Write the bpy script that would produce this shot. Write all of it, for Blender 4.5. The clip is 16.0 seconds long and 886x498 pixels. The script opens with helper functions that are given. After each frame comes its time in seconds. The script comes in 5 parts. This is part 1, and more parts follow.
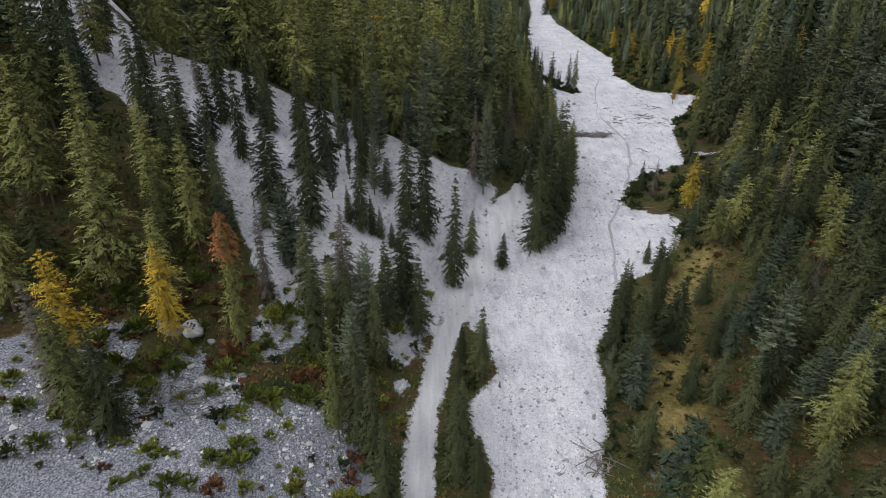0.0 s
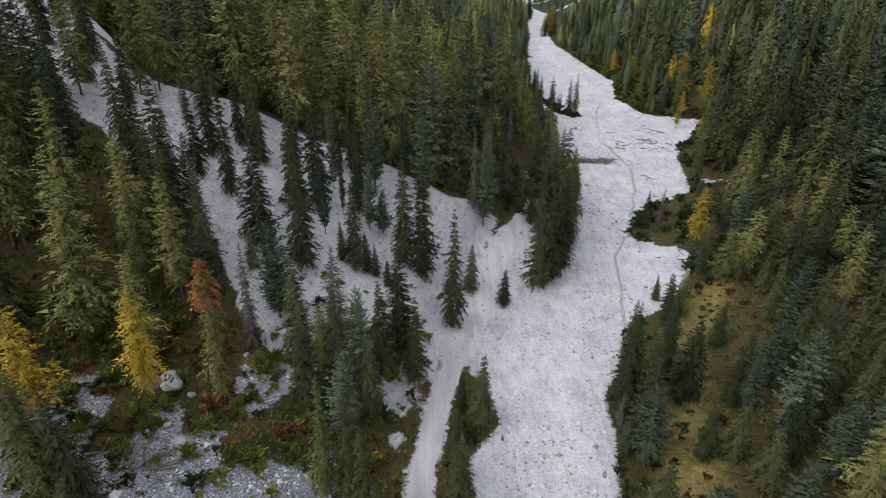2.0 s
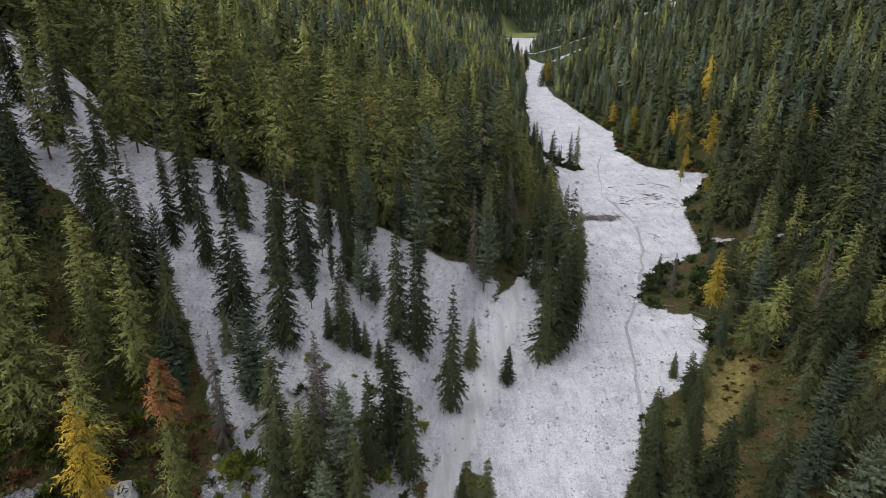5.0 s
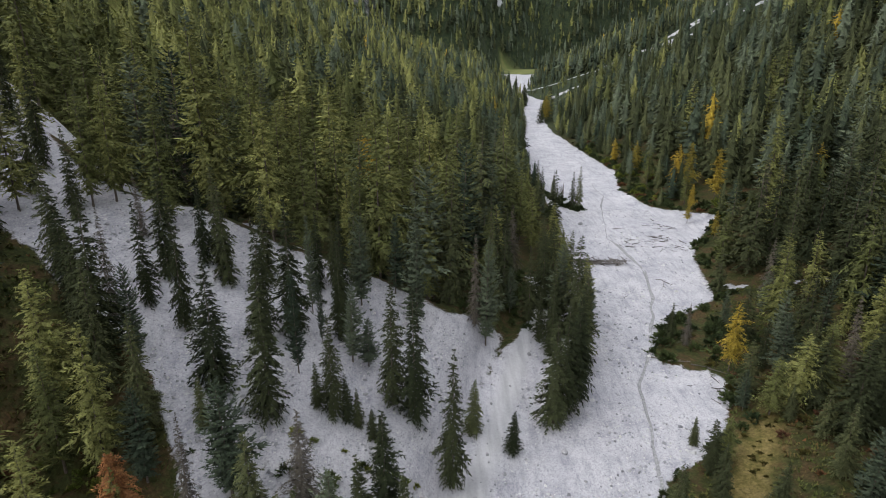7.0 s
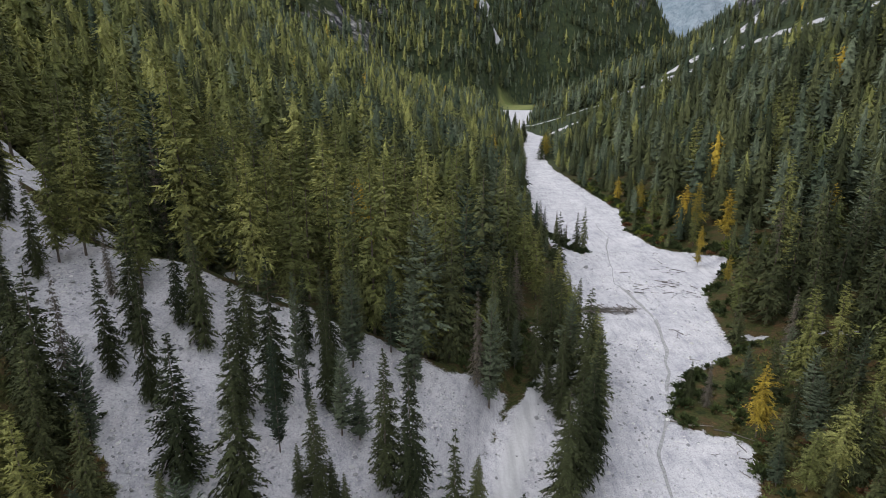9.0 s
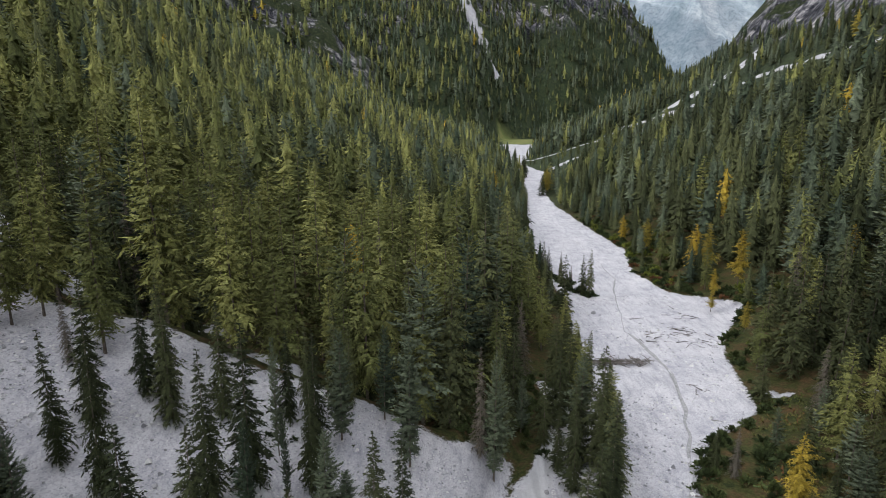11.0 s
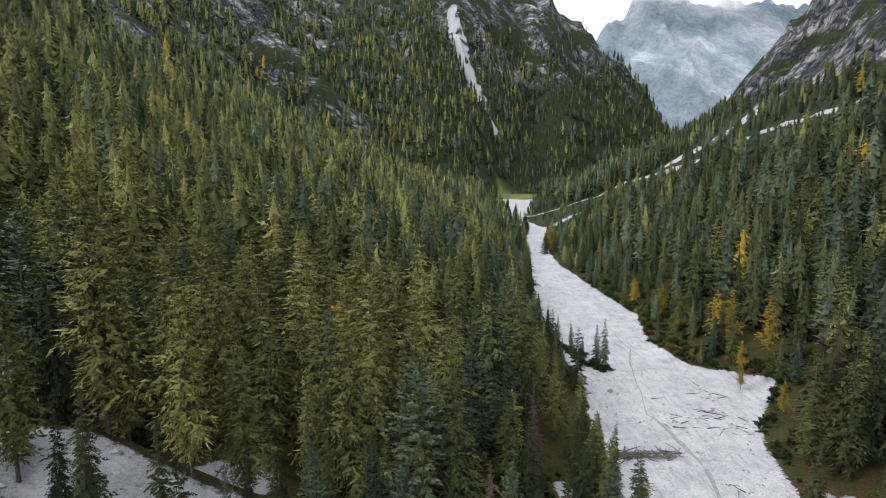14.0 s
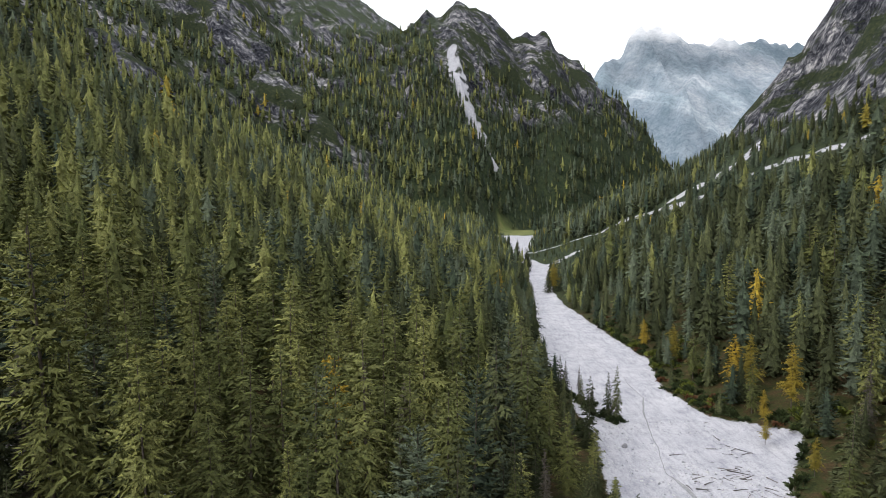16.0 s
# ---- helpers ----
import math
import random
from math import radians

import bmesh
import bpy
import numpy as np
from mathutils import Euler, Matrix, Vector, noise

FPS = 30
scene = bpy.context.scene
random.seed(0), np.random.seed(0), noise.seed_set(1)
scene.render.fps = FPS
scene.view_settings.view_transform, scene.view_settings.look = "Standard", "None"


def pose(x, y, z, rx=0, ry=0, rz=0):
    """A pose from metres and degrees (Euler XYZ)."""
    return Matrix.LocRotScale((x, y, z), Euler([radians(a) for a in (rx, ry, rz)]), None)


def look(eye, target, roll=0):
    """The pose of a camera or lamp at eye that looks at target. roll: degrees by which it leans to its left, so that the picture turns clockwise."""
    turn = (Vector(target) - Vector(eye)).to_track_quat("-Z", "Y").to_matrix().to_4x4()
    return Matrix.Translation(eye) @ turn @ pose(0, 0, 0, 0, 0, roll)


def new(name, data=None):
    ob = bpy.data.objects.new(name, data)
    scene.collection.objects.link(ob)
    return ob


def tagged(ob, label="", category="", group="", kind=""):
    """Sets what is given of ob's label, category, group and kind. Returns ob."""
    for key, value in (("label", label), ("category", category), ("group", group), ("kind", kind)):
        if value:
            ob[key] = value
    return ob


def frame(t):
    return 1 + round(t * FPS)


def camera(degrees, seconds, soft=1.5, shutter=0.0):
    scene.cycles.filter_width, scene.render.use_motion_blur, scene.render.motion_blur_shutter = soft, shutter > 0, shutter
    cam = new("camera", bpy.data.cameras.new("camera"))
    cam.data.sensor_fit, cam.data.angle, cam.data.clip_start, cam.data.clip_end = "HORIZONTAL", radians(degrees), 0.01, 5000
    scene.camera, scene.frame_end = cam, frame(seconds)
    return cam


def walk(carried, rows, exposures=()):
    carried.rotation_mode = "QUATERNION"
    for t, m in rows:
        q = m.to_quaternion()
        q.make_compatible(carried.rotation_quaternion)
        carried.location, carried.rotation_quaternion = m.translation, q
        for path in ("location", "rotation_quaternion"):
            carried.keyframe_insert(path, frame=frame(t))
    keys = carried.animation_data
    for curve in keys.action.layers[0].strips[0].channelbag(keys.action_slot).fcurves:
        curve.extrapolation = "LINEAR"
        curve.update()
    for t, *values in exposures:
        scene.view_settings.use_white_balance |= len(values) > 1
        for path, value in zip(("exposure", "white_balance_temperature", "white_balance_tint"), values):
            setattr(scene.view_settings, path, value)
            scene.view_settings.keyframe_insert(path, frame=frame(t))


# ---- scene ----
cam = camera(73.1, 16.0, soft=0.7)
METRES, EYE, TILT, LEAN, TURN = 58.0, 44.0, -28.0, 0.0, 0.0
ROWS = [
    (0.0, 0.0, 0.0, 0.0, 0.0, 0.0, -0.0),
    (0.5, 0.0002, 0.0192, 0.0122, -0.02, 0.22, 0.0),
    (1.0, 0.0003, 0.0408, 0.0264, -0.05, 0.53, 0.01),
    (1.5, 0.0001, 0.0599, 0.0382, -0.1, 1.06, 0.04),
    (2.0, 0.0011, 0.0802, 0.0521, -0.1, 1.65, 0.06),
    (2.5, 0.0016, 0.0984, 0.0636, -0.13, 2.12, 0.08),
    (3.0, 0.0031, 0.1183, 0.0767, -0.14, 2.72, 0.11),
    (3.5, 0.0034, 0.1375, 0.0889, -0.17, 3.43, 0.12),
    (4.0, 0.0036, 0.1598, 0.1038, -0.2, 4.24, 0.14),
    (6.5, 0.0028, 0.2729, 0.1762, -0.35, 8.07, 0.27),
    (7.0, 0.0029, 0.3012, 0.1954, -0.37, 8.88, 0.3),
    (7.5, 0.0028, 0.3272, 0.2125, -0.39, 9.6, 0.32),
    (8.0, 0.0031, 0.3574, 0.2325, -0.4, 10.44, 0.34),
    (8.5, 0.0032, 0.3834, 0.2497, -0.42, 11.15, 0.38),
    (9.0, 0.0036, 0.414, 0.2697, -0.43, 12.0, 0.41),
    (11.5, 0.0068, 0.5629, 0.3714, -0.43, 15.92, 0.51),
    (12.0, 0.0072, 0.5948, 0.3929, -0.42, 16.8, 0.55),
    (12.5, 0.0076, 0.6237, 0.4121, -0.42, 17.55, 0.58),
    (13.0, 0.0076, 0.6571, 0.4344, -0.42, 18.43, 0.6),
    (13.5, 0.0074, 0.6864, 0.4541, -0.41, 19.21, 0.63),
    (14.0, 0.0072, 0.72, 0.4761, -0.4, 20.12, 0.66),
    (14.5, 0.0074, 0.7489, 0.4947, -0.38, 20.89, 0.68),
    (15.0, 0.0074, 0.7806, 0.5161, -0.37, 21.81, 0.71),
    (15.5, 0.0076, 0.8059, 0.5324, -0.35, 22.62, 0.71),
    (16.0, 0.0076, 0.8343, 0.551, -0.33, 23.51, 0.75),
]
walk(cam, [(t, pose(0, 0, EYE, TILT, LEAN, TURN) @ pose(METRES * x, METRES * y, METRES * z, 90 + pitch, roll, yaw)) for t, x, y, z, yaw, pitch, roll in ROWS], exposures=((0.0, -0.05), (4.0, -0.04), (9.0, 0.0), (12.5, 0.08), (16.0, 0.09)))

# ---- world, sun ----
world = bpy.data.worlds.new("overcast_sky")
scene.world = world
world.use_nodes = True
wt = world.node_tree
wt.nodes.clear()
w_out = wt.nodes.new("ShaderNodeOutputWorld")
w_mix = wt.nodes.new("ShaderNodeMixShader")
w_clear = wt.nodes.new("ShaderNodeBackground")
w_cloud = wt.nodes.new("ShaderNodeBackground")
w_sky = wt.nodes.new("ShaderNodeTexSky")
w_sky.sky_type = "NISHITA"
w_sky.sun_disc = False
w_sky.sun_elevation = radians(42)
w_sky.sun_rotation = radians(-70)
w_clear.inputs["Strength"].default_value = 0.1
wt.links.new(w_sky.outputs[0], w_clear.inputs["Color"])
w_co = wt.nodes.new("ShaderNodeTexCoord")
w_no = wt.nodes.new("ShaderNodeTexNoise")
w_no.inputs["Scale"].default_value = 2.2
w_no.inputs["Detail"].default_value = 6.0
wt.links.new(w_co.outputs["Generated"], w_no.inputs["Vector"])
w_ramp = wt.nodes.new("ShaderNodeValToRGB")
w_ramp.color_ramp.elements[0].position, w_ramp.color_ramp.elements[0].color = 0.3, (0.90, 0.93, 0.97, 1)
w_ramp.color_ramp.elements[1].position, w_ramp.color_ramp.elements[1].color = 0.55, (0.95, 0.98, 1.03, 1)
wt.links.new(w_no.outputs["Fac"], w_ramp.inputs["Fac"])
wt.links.new(w_ramp.outputs["Color"], w_cloud.inputs["Color"])
w_cloud.inputs["Strength"].default_value = 1.8
w_mix.inputs["Fac"].default_value = 0.88
wt.links.new(w_clear.outputs[0], w_mix.inputs[1])
wt.links.new(w_cloud.outputs[0], w_mix.inputs[2])
wt.links.new(w_mix.outputs[0], w_out.inputs["Surface"])

sun = new("sun", bpy.data.lights.new("sun", "SUN"))
sun.data.energy, sun.data.angle, sun.data.color = 1.2, radians(24), (1.0, 0.97, 0.93)
sun.matrix_world = look((-60, -25, 60), (0, 0, 0))


# ---- terrain plan ----
# TERRAIN-BEGIN
def smooth(a, b, v):
    t = np.clip((v - a) / (b - a), 0, 1)
    return t * t * (3 - 2 * t)


def lattice(ix, iy, seed):
    h = np.sin(ix * 127.1 + iy * 311.7 + seed * 74.7) * 43758.5453
    return h - np.floor(h)


def grain(x, y, size, octaves=3, seed=0, gain=0.5):
    """Value noise about 0, within about +-1, with features of that size in metres."""
    x, y = np.asarray(x, float) / size, np.asarray(y, float) / size
    total, amp, norm = 0.0, 1.0, 0.0
    for o in range(octaves):
        ix, iy = np.floor(x), np.floor(y)
        fx, fy = x - ix, y - iy
        fx, fy = fx * fx * (3 - 2 * fx), fy * fy * (3 - 2 * fy)
        a, b = lattice(ix, iy, seed + o), lattice(ix + 1, iy, seed + o)
        c, d = lattice(ix, iy + 1, seed + o), lattice(ix + 1, iy + 1, seed + o)
        total = total + amp * ((a + (b - a) * fx) * (1 - fy) + (c + (d - c) * fx) * fy - 0.5) * 2
        norm += amp
        amp *= gain
        x, y = x * 2.03 + 11.3, y * 2.03 + 5.7
    return total / norm


def bed_height(y):
    y = np.asarray(y, float)
    far = -7 + 5.5 * (1 - np.exp(-np.maximum(y - 55, 0) / 80)) + 0.011 * (y - 55)
    return far + 0.069 * np.minimum(y - 55, 0) * np.exp(np.minimum(y - 55, 0) / 150)


FLOOR_L = ((-300, -40), (20, -6), (43, -4.5), (53, -4.5), (63, -2.5), (71, -0.5), (80, 1.5), (96, 5), (112, 10), (130, 18), (150, 26), (180, 31), (246, 33), (335, 38), (527, 60), (700, 62), (850, 80), (1000, 150), (1300, 300), (1600, 480), (2400, 950))
FLOOR_R = ((-300, 25), (20, 17), (60, 21), (82, 34), (104, 44), (130, 56), (180, 66), (240, 62), (331, 61), (427, 68), (523, 78), (700, 100), (850, 130), (1000, 240), (1300, 480), (1600, 700), (2400, 1200))
GRAVEL_L = ((-300, 8), (30, 5), (43, 5.2), (55, 3.4), (61, 6.6), (68, 6.5), (72, 1), (80, 1), (93, 3.5), (104, 8), (112, 12.5), (118, 18), (122, 23.5), (134, 26.2), (146, 30), (165, 31), (180, 33.5), (246, 34), (300, 38), (335, 45), (360, 47.5), (411, 54.5), (476, 63.5), (533, 66), (600, 68), (660, 75), (810, 77), (900, 80))
GRAVEL_R = ((-300, 20), (43, 16.5), (53, 19.5), (63, 20.5), (72, 24), (81, 28), (84, 34), (90, 39.5), (103, 45), (107, 36), (110, 35.4), (120, 42), (130, 55.5), (153, 60), (161, 63), (172, 73), (180, 77), (188, 71), (194, 64), (212, 60), (240, 66), (275, 63), (331, 60), (363, 61), (411, 66), (440, 72), (462, 84), (480, 80), (533, 75), (572, 78), (640, 92), (700, 105), (800, 124), (830, 108), (900, 104))
ROAD = ((-300, -20), (20, -3.6), (43, -2.6), (54, -2.0), (64, -0.2), (72, 2.0), (80, 4.6), (90, 8.0), (100, 11), (112, 14.5), (120, 18.5), (130, 22), (140, 20))
CREST = ((-400, 200), (-120, 150), (-66, 119), (-52, 107.5), (-46, 106), (-36, 109), (-22, 109), (-9, 111), (2, 111), (10, 115), (16, 119), (24, 126))
CHANNEL = ((40, 20), (60, 23), (73, 25.5), (80.7, 28), (87.6, 29.5), (95, 31), (102, 32.2), (112.5, 36.8), (120, 39.2), (131, 43.3), (137, 44.6), (146, 46), (151, 45.8), (158, 44.8), (167, 43.3), (182, 46.2), (194, 48.5), (208, 53), (229, 53.5), (260, 52), (330, 49), (400, 54), (520, 68))
RIDGE = ((-900, 600), (-400, 560), (-287, 489), (-115, 405), (-60, 420), (-20, 450), (44, 492), (100, 462), (145, 432), (168, 408), (196, 430), (235, 424), (270, 397), (339, 329), (420, 240), (499, 157), (620, 60), (1000, -200))
FACE = ((-400, 0.50), (-110, 0.55), (0, 0.75), (44, 0.85), (229, 1.2), (600, 1.2))
OUTCROPS = ((-268, 945, 52, 36), (-208, 872, 38, 26), (-142, 838, 34, 24), (-171, 402, 13, 7), (-262, 602, 26, 14), (-350, 985, 60, 40), (-338, 1075, 55, 36), (-300, 640, 22, 12))
SCREE_FOOT = ((-140, 128), (-75, 100), (-60, 93), (-50, 88), (-40, 82.5), (-30, 76), (-25, 68), (-20.6, 61.5), (-15.6, 62.5), (-14, 64), (-11, 65), (-8, 66), (-4, 66), (2, 68), (20, 80))
UPPER_SCREE = ((-57, 121), (-70, 132), (-92, 152))
CHUTE = ((66, 566), (92, 586), (124, 592), (158, 574), (176, 470), (205, 426), (220, 352), (236, 290))
RUNNEL = ((66, 470), (88, 488), (113, 514), (140, 508), (168, 478))
SIDE_TRACK = ((59.0, 135.7), (66.5, 133.4), (72.5, 130.4), (78.3, 126.0), (81.9, 122.4))
GULLY = ((184, 516), (201, 498), (224, 493), (252, 520))
SCAR = ((30, 1200), (48, 1080), (66, 1035), (92, 980))


def beside(path, x, y):
    """Distance in the plan from a line of points."""
    best = np.full(np.shape(x), 1e9)
    for (ax, ay), (bx, by) in zip(path[:-1], path[1:]):
        dx, dy = bx - ax, by - ay
        t = np.clip(((x - ax) * dx + (y - ay) * dy) / (dx * dx + dy * dy), 0, 1)
        best = np.minimum(best, np.hypot(x - ax - t * dx, y - ay - t * dy))
    return best


def along(table, v):
    a = np.array(table)
    return np.interp(v, a[:, 0], a[:, 1])


def rise_left(d):
    d = np.maximum(d, 0)
    return 0.27 * (np.sqrt(d * d + 16) - 4) + 0.25 * np.maximum(d - 105, 0) + 0.2 * np.maximum(d - 260, 0)


def rise_right(d):
    d = np.maximum(d, 0)
    return 0.34 * (np.sqrt(d * d + 81) - 9) + 0.3 * np.maximum(d - 60, 0)


def scree_share(x, y):
    """1 on the steep scree cone of the left bank, 0 in the hollow behind its crest."""
    edge = along(CREST, x)
    return 1 - smooth(-1, 26, y - edge)


def height(x, y):
    x, y = np.asarray(x, float), np.asarray(y, float)
    base = bed_height(y)
    dl, dr = along(FLOOR_L, y) - x, x - along(FLOOR_R, y)
    pos = np.maximum(dl, 0)
    left = rise_left(dl)
    cone = 3.0 * smooth(-1, 5, dl) + 0.5 * np.minimum(pos, 45) + 0.42 * np.maximum(pos - 45, 0)
    low = 0.5 * np.minimum(pos, 15) + 0.25 * np.maximum(pos - 15, 0)
    cone = low + (cone - low) * smooth(58, 76, y)
    k = scree_share(x, y)
    left = left + (np.maximum(cone, left) - left) * k
    edge = y - along(CREST, x)
    left = left - 3.5 * smooth(0.5, 6, edge) * smooth(18, 8, edge) * smooth(6, 14, dl) * smooth(90, 50, dl)
    fall = smooth(550, 850, y)
    right = rise_right(dr) * (1 - 0.3 * fall) + (0.9 * np.maximum(dr - 215, 0) + 0.35 * np.maximum(dr - 280, 0)) * (1 - fall)
    ridge = along(RIDGE, x) - along(FACE, x) * np.abs(y - 1360) - base
    ridge = ridge * (1 + 0.10 * grain(x, y, 130, 4, 15)) - 46 * np.abs(grain(x + 0.3 * y, y * 0.4, 60, 4, 16))
    far = np.maximum(dl - 150, 0) + np.maximum(dr - 180, 0)
    rock = 12 * grain(x, y, 90, 4, 3) * np.clip(far / 150, 0, 1.6)
    crags = np.clip(np.maximum(dr - 178, 0) / 40, 0, 1) * (30 - 18 * fall) * (1 - 2 * np.abs(grain(x + 0.5 * y, y * 0.6, 52, 4, 17)))
    ribs = 9 * np.clip((np.maximum(dr - 175, 0) + 0.6 * np.maximum(dl - 190, 0)) / 60, 0, 1) * (0.6 - 2 * np.abs(grain(x - 0.4 * y, y * 0.7, 24, 3, 18)))
    side = left + right + rock + crags + ribs
    side = np.where(y > 500, np.maximum(side, np.minimum(ridge, side + 1e9 * (y > 500))), side)
    for cx, cy, wide, tall in OUTCROPS:
        side = side + tall * np.exp(-(((x - cx) / wide) ** 2 + ((y - cy) / wide) ** 2) ** 2)
    hill = np.clip((np.maximum(dl, 0) + np.maximum(dr, 0)) / 25, 0, 1)
    soft = 0.7 * grain(x, y, 14, 3, 5) * hill + 0.10 * grain(x, y, 2.6, 2, 8)
    inside = smooth(0, 2.5, x - along(GRAVEL_L, y)) * smooth(0, 2.5, along(GRAVEL_R, y) - x)
    bank = -0.5 * inside * (y < 900) + 0.38 * grain(x, y * 0.45, 4.5, 3, 9) * inside
    road = smooth(4.5, 2.0, np.abs(x - along(ROAD, y))) * smooth(134, 120, y) * smooth(40, 70, y)
    cut = np.abs(x - along(CHANNEL, y) - 1.2 * grain(y, 0 * y, 14, 2, 21))
    bank = bank - 0.4 * np.exp(-(cut / 1.9) ** 2) * inside + 0.9 * road
    return base + side + soft + bank
# TERRAIN-END


# ---- materials ----
def material(name, colour, rough=0.85, specular=0.2):
    m = bpy.data.materials.new(name)
    m.use_nodes = True
    b = m.node_tree.nodes["Principled BSDF"]
    b.inputs["Base Color"].default_value = (*colour, 1)
    b.inputs["Roughness"].default_value = rough
    b.inputs["Specular IOR Level"].default_value = specular
    return m, m.node_tree, b


def node(tree, kind, **values):
    n = tree.nodes.new(kind)
    for key, value in values.items():
        n.inputs[key].default_value = value
    return n


def ramp(tree, source, *stops):
    r = tree.nodes.new("ShaderNodeValToRGB")
    while len(r.color_ramp.elements) < len(stops):
        r.color_ramp.elements.new(0.5)
    for e, (p, c) in zip(r.color_ramp.elements, stops):
        e.position, e.color = p, (*c, 1) if len(c) == 3 else c
    tree.links.new(source, r.inputs["Fac"])
    return r.outputs["Color"]


def noisy(tree, scale, detail=4.0, rough=0.6, space="Object"):
    c = tree.nodes.new("ShaderNodeTexCoord") if space == "Object" else tree.nodes.new("ShaderNodeNewGeometry")
    n = node(tree, "ShaderNodeTexNoise", Scale=scale, Detail=detail, Roughness=rough)
    tree.links.new(c.outputs[space], n.inputs["Vector"])
    return n.outputs["Fac"]


def blend(tree, fac, a, b, mode="MIX"):
    m = tree.nodes.new("ShaderNodeMix")
    m.data_type, m.blend_type = "RGBA", mode
    for value, slot in ((fac, m.inputs[0]), (a, m.inputs[6]), (b, m.inputs[7])):
        if isinstance(value, (int, float)):
            slot.default_value = value
        elif isinstance(value, tuple):
            slot.default_value = (*value, 1)
        else:
            tree.links.new(value, slot)
    return m.outputs[2]


def bumped(tree, bsdf, source, strength, distance):
    b = node(tree, "ShaderNodeBump", Strength=strength, Distance=distance)
    tree.links.new(source, b.inputs["Height"])
    tree.links.new(b.outputs[0], bsdf.inputs["Normal"])


def foliage(name, dark, light, joined):
    """Needles: a tint for each tree, a slighter one for each twig, a fine dark to pale mottling."""
    m, t, b = material(name, light, 0.8, 0.1)
    if joined:
        own = t.nodes.new("ShaderNodeAttribute")
        own.attribute_name = "tint"
        own = own.outputs["Fac"]
    else:
        own = t.nodes.new("ShaderNodeObjectInfo").outputs["Random"]
    tone = ramp(t, own, (0.0, dark), (0.5, tuple(0.55 * a + 0.45 * c for a, c in zip(dark, light))), (1.0, tuple(1.1 * c for c in light)))
    spray = t.nodes.new("ShaderNodeNewGeometry").outputs["Random Per Island"]
    shade = ramp(t, spray, (0.0, (0.70, 0.70, 0.74)), (0.6, (0.98, 0.98, 0.98)), (1.0, (1.3, 1.3, 1.2)))
    colour = blend(t, 1.0, tone, shade, "MULTIPLY")
    tufts = noisy(t, 3.4 if joined else 5.0, 4.0, 0.75, "Position" if joined else "Object")
    colour = blend(t, 1.0, colour, ramp(t, tufts, (0.36, (0.62, 0.63, 0.66)), (0.5, (1.0, 1.0, 1.0)), (0.64, (1.42, 1.40, 1.3))), "MULTIPLY")
    t.links.new(colour, b.inputs["Base Color"])
    return m


SPECIES = {
    "spruce": ((0.030, 0.038, 0.019), (0.098, 0.108, 0.050)),
    "larch": ((0.088, 0.102, 0.038), (0.236, 0.240, 0.084)),
    "golden_larch": ((0.27, 0.22, 0.045), (0.46, 0.32, 0.045)),
    "pine": ((0.044, 0.062, 0.041), (0.125, 0.148, 0.098)),
    "withered_spruce": ((0.11, 0.10, 0.085), (0.17, 0.145, 0.12)),
    "russet_larch": ((0.20, 0.09, 0.04), (0.28, 0.13, 0.055)),
}
NEEDLES = {k: (foliage(k + "_needles", *v, False), foliage(k + "_needles_joined", *v, True)) for k, v in SPECIES.items()}
BARK, _t, _b = material("bark", (0.13, 0.105, 0.085), 0.9)
_t.links.new(ramp(_t, noisy(_t, 3.0, 5.0), (0.3, (0.07, 0.055, 0.045)), (0.7, (0.19, 0.16, 0.135))), _b.inputs["Base Color"])


def stretched(tree, sx, sy, sz, scale, detail=5.0, rough=0.6):
    """Noise in world metres, drawn out along an axis."""
    g = tree.nodes.new("ShaderNodeNewGeometry")
    m = tree.nodes.new("ShaderNodeVectorMath")
    m.operation = "MULTIPLY"
    m.inputs[1].default_value = (sx, sy, sz)
    tree.links.new(g.outputs["Position"], m.inputs[0])
    n = node(tree, "ShaderNodeTexNoise", Scale=scale, Detail=detail, Roughness=rough)
    tree.links.new(m.outputs[0], n.inputs["Vector"])
    return n.outputs["Fac"]


def cells(tree, scale, output="Color"):
    g = tree.nodes.new("ShaderNodeNewGeometry")
    v = node(tree, "ShaderNodeTexVoronoi", Scale=scale)
    tree.links.new(g.outputs["Position"], v.inputs["Vector"])
    return v.outputs[output]


def mask(tree, name):
    a = tree.nodes.new("ShaderNodeAttribute")
    a.attribute_name = name
    return a.outputs["Fac"]


def turned(tree, turn, sx, sy, sz, scale, detail=8.0, rough=0.6, warp=0.4):
    """Noise in world metres, turned and drawn out, for slanting ledges and fissures."""
    g = tree.nodes.new("ShaderNodeNewGeometry")
    r = tree.nodes.new("ShaderNodeVectorRotate")
    r.rotation_type = "EULER_XYZ"
    r.inputs["Rotation"].default_value = [radians(v) for v in turn]
    tree.links.new(g.outputs["Position"], r.inputs["Vector"])
    m = tree.nodes.new("ShaderNodeVectorMath")
    m.operation = "MULTIPLY"
    m.inputs[1].default_value = (sx, sy, sz)
    tree.links.new(r.outputs[0], m.inputs[0])
    n = node(tree, "ShaderNodeTexNoise", Scale=scale, Detail=detail, Roughness=rough, Distortion=warp)
    tree.links.new(m.outputs[0], n.inputs["Vector"])
    return n.outputs["Fac"]


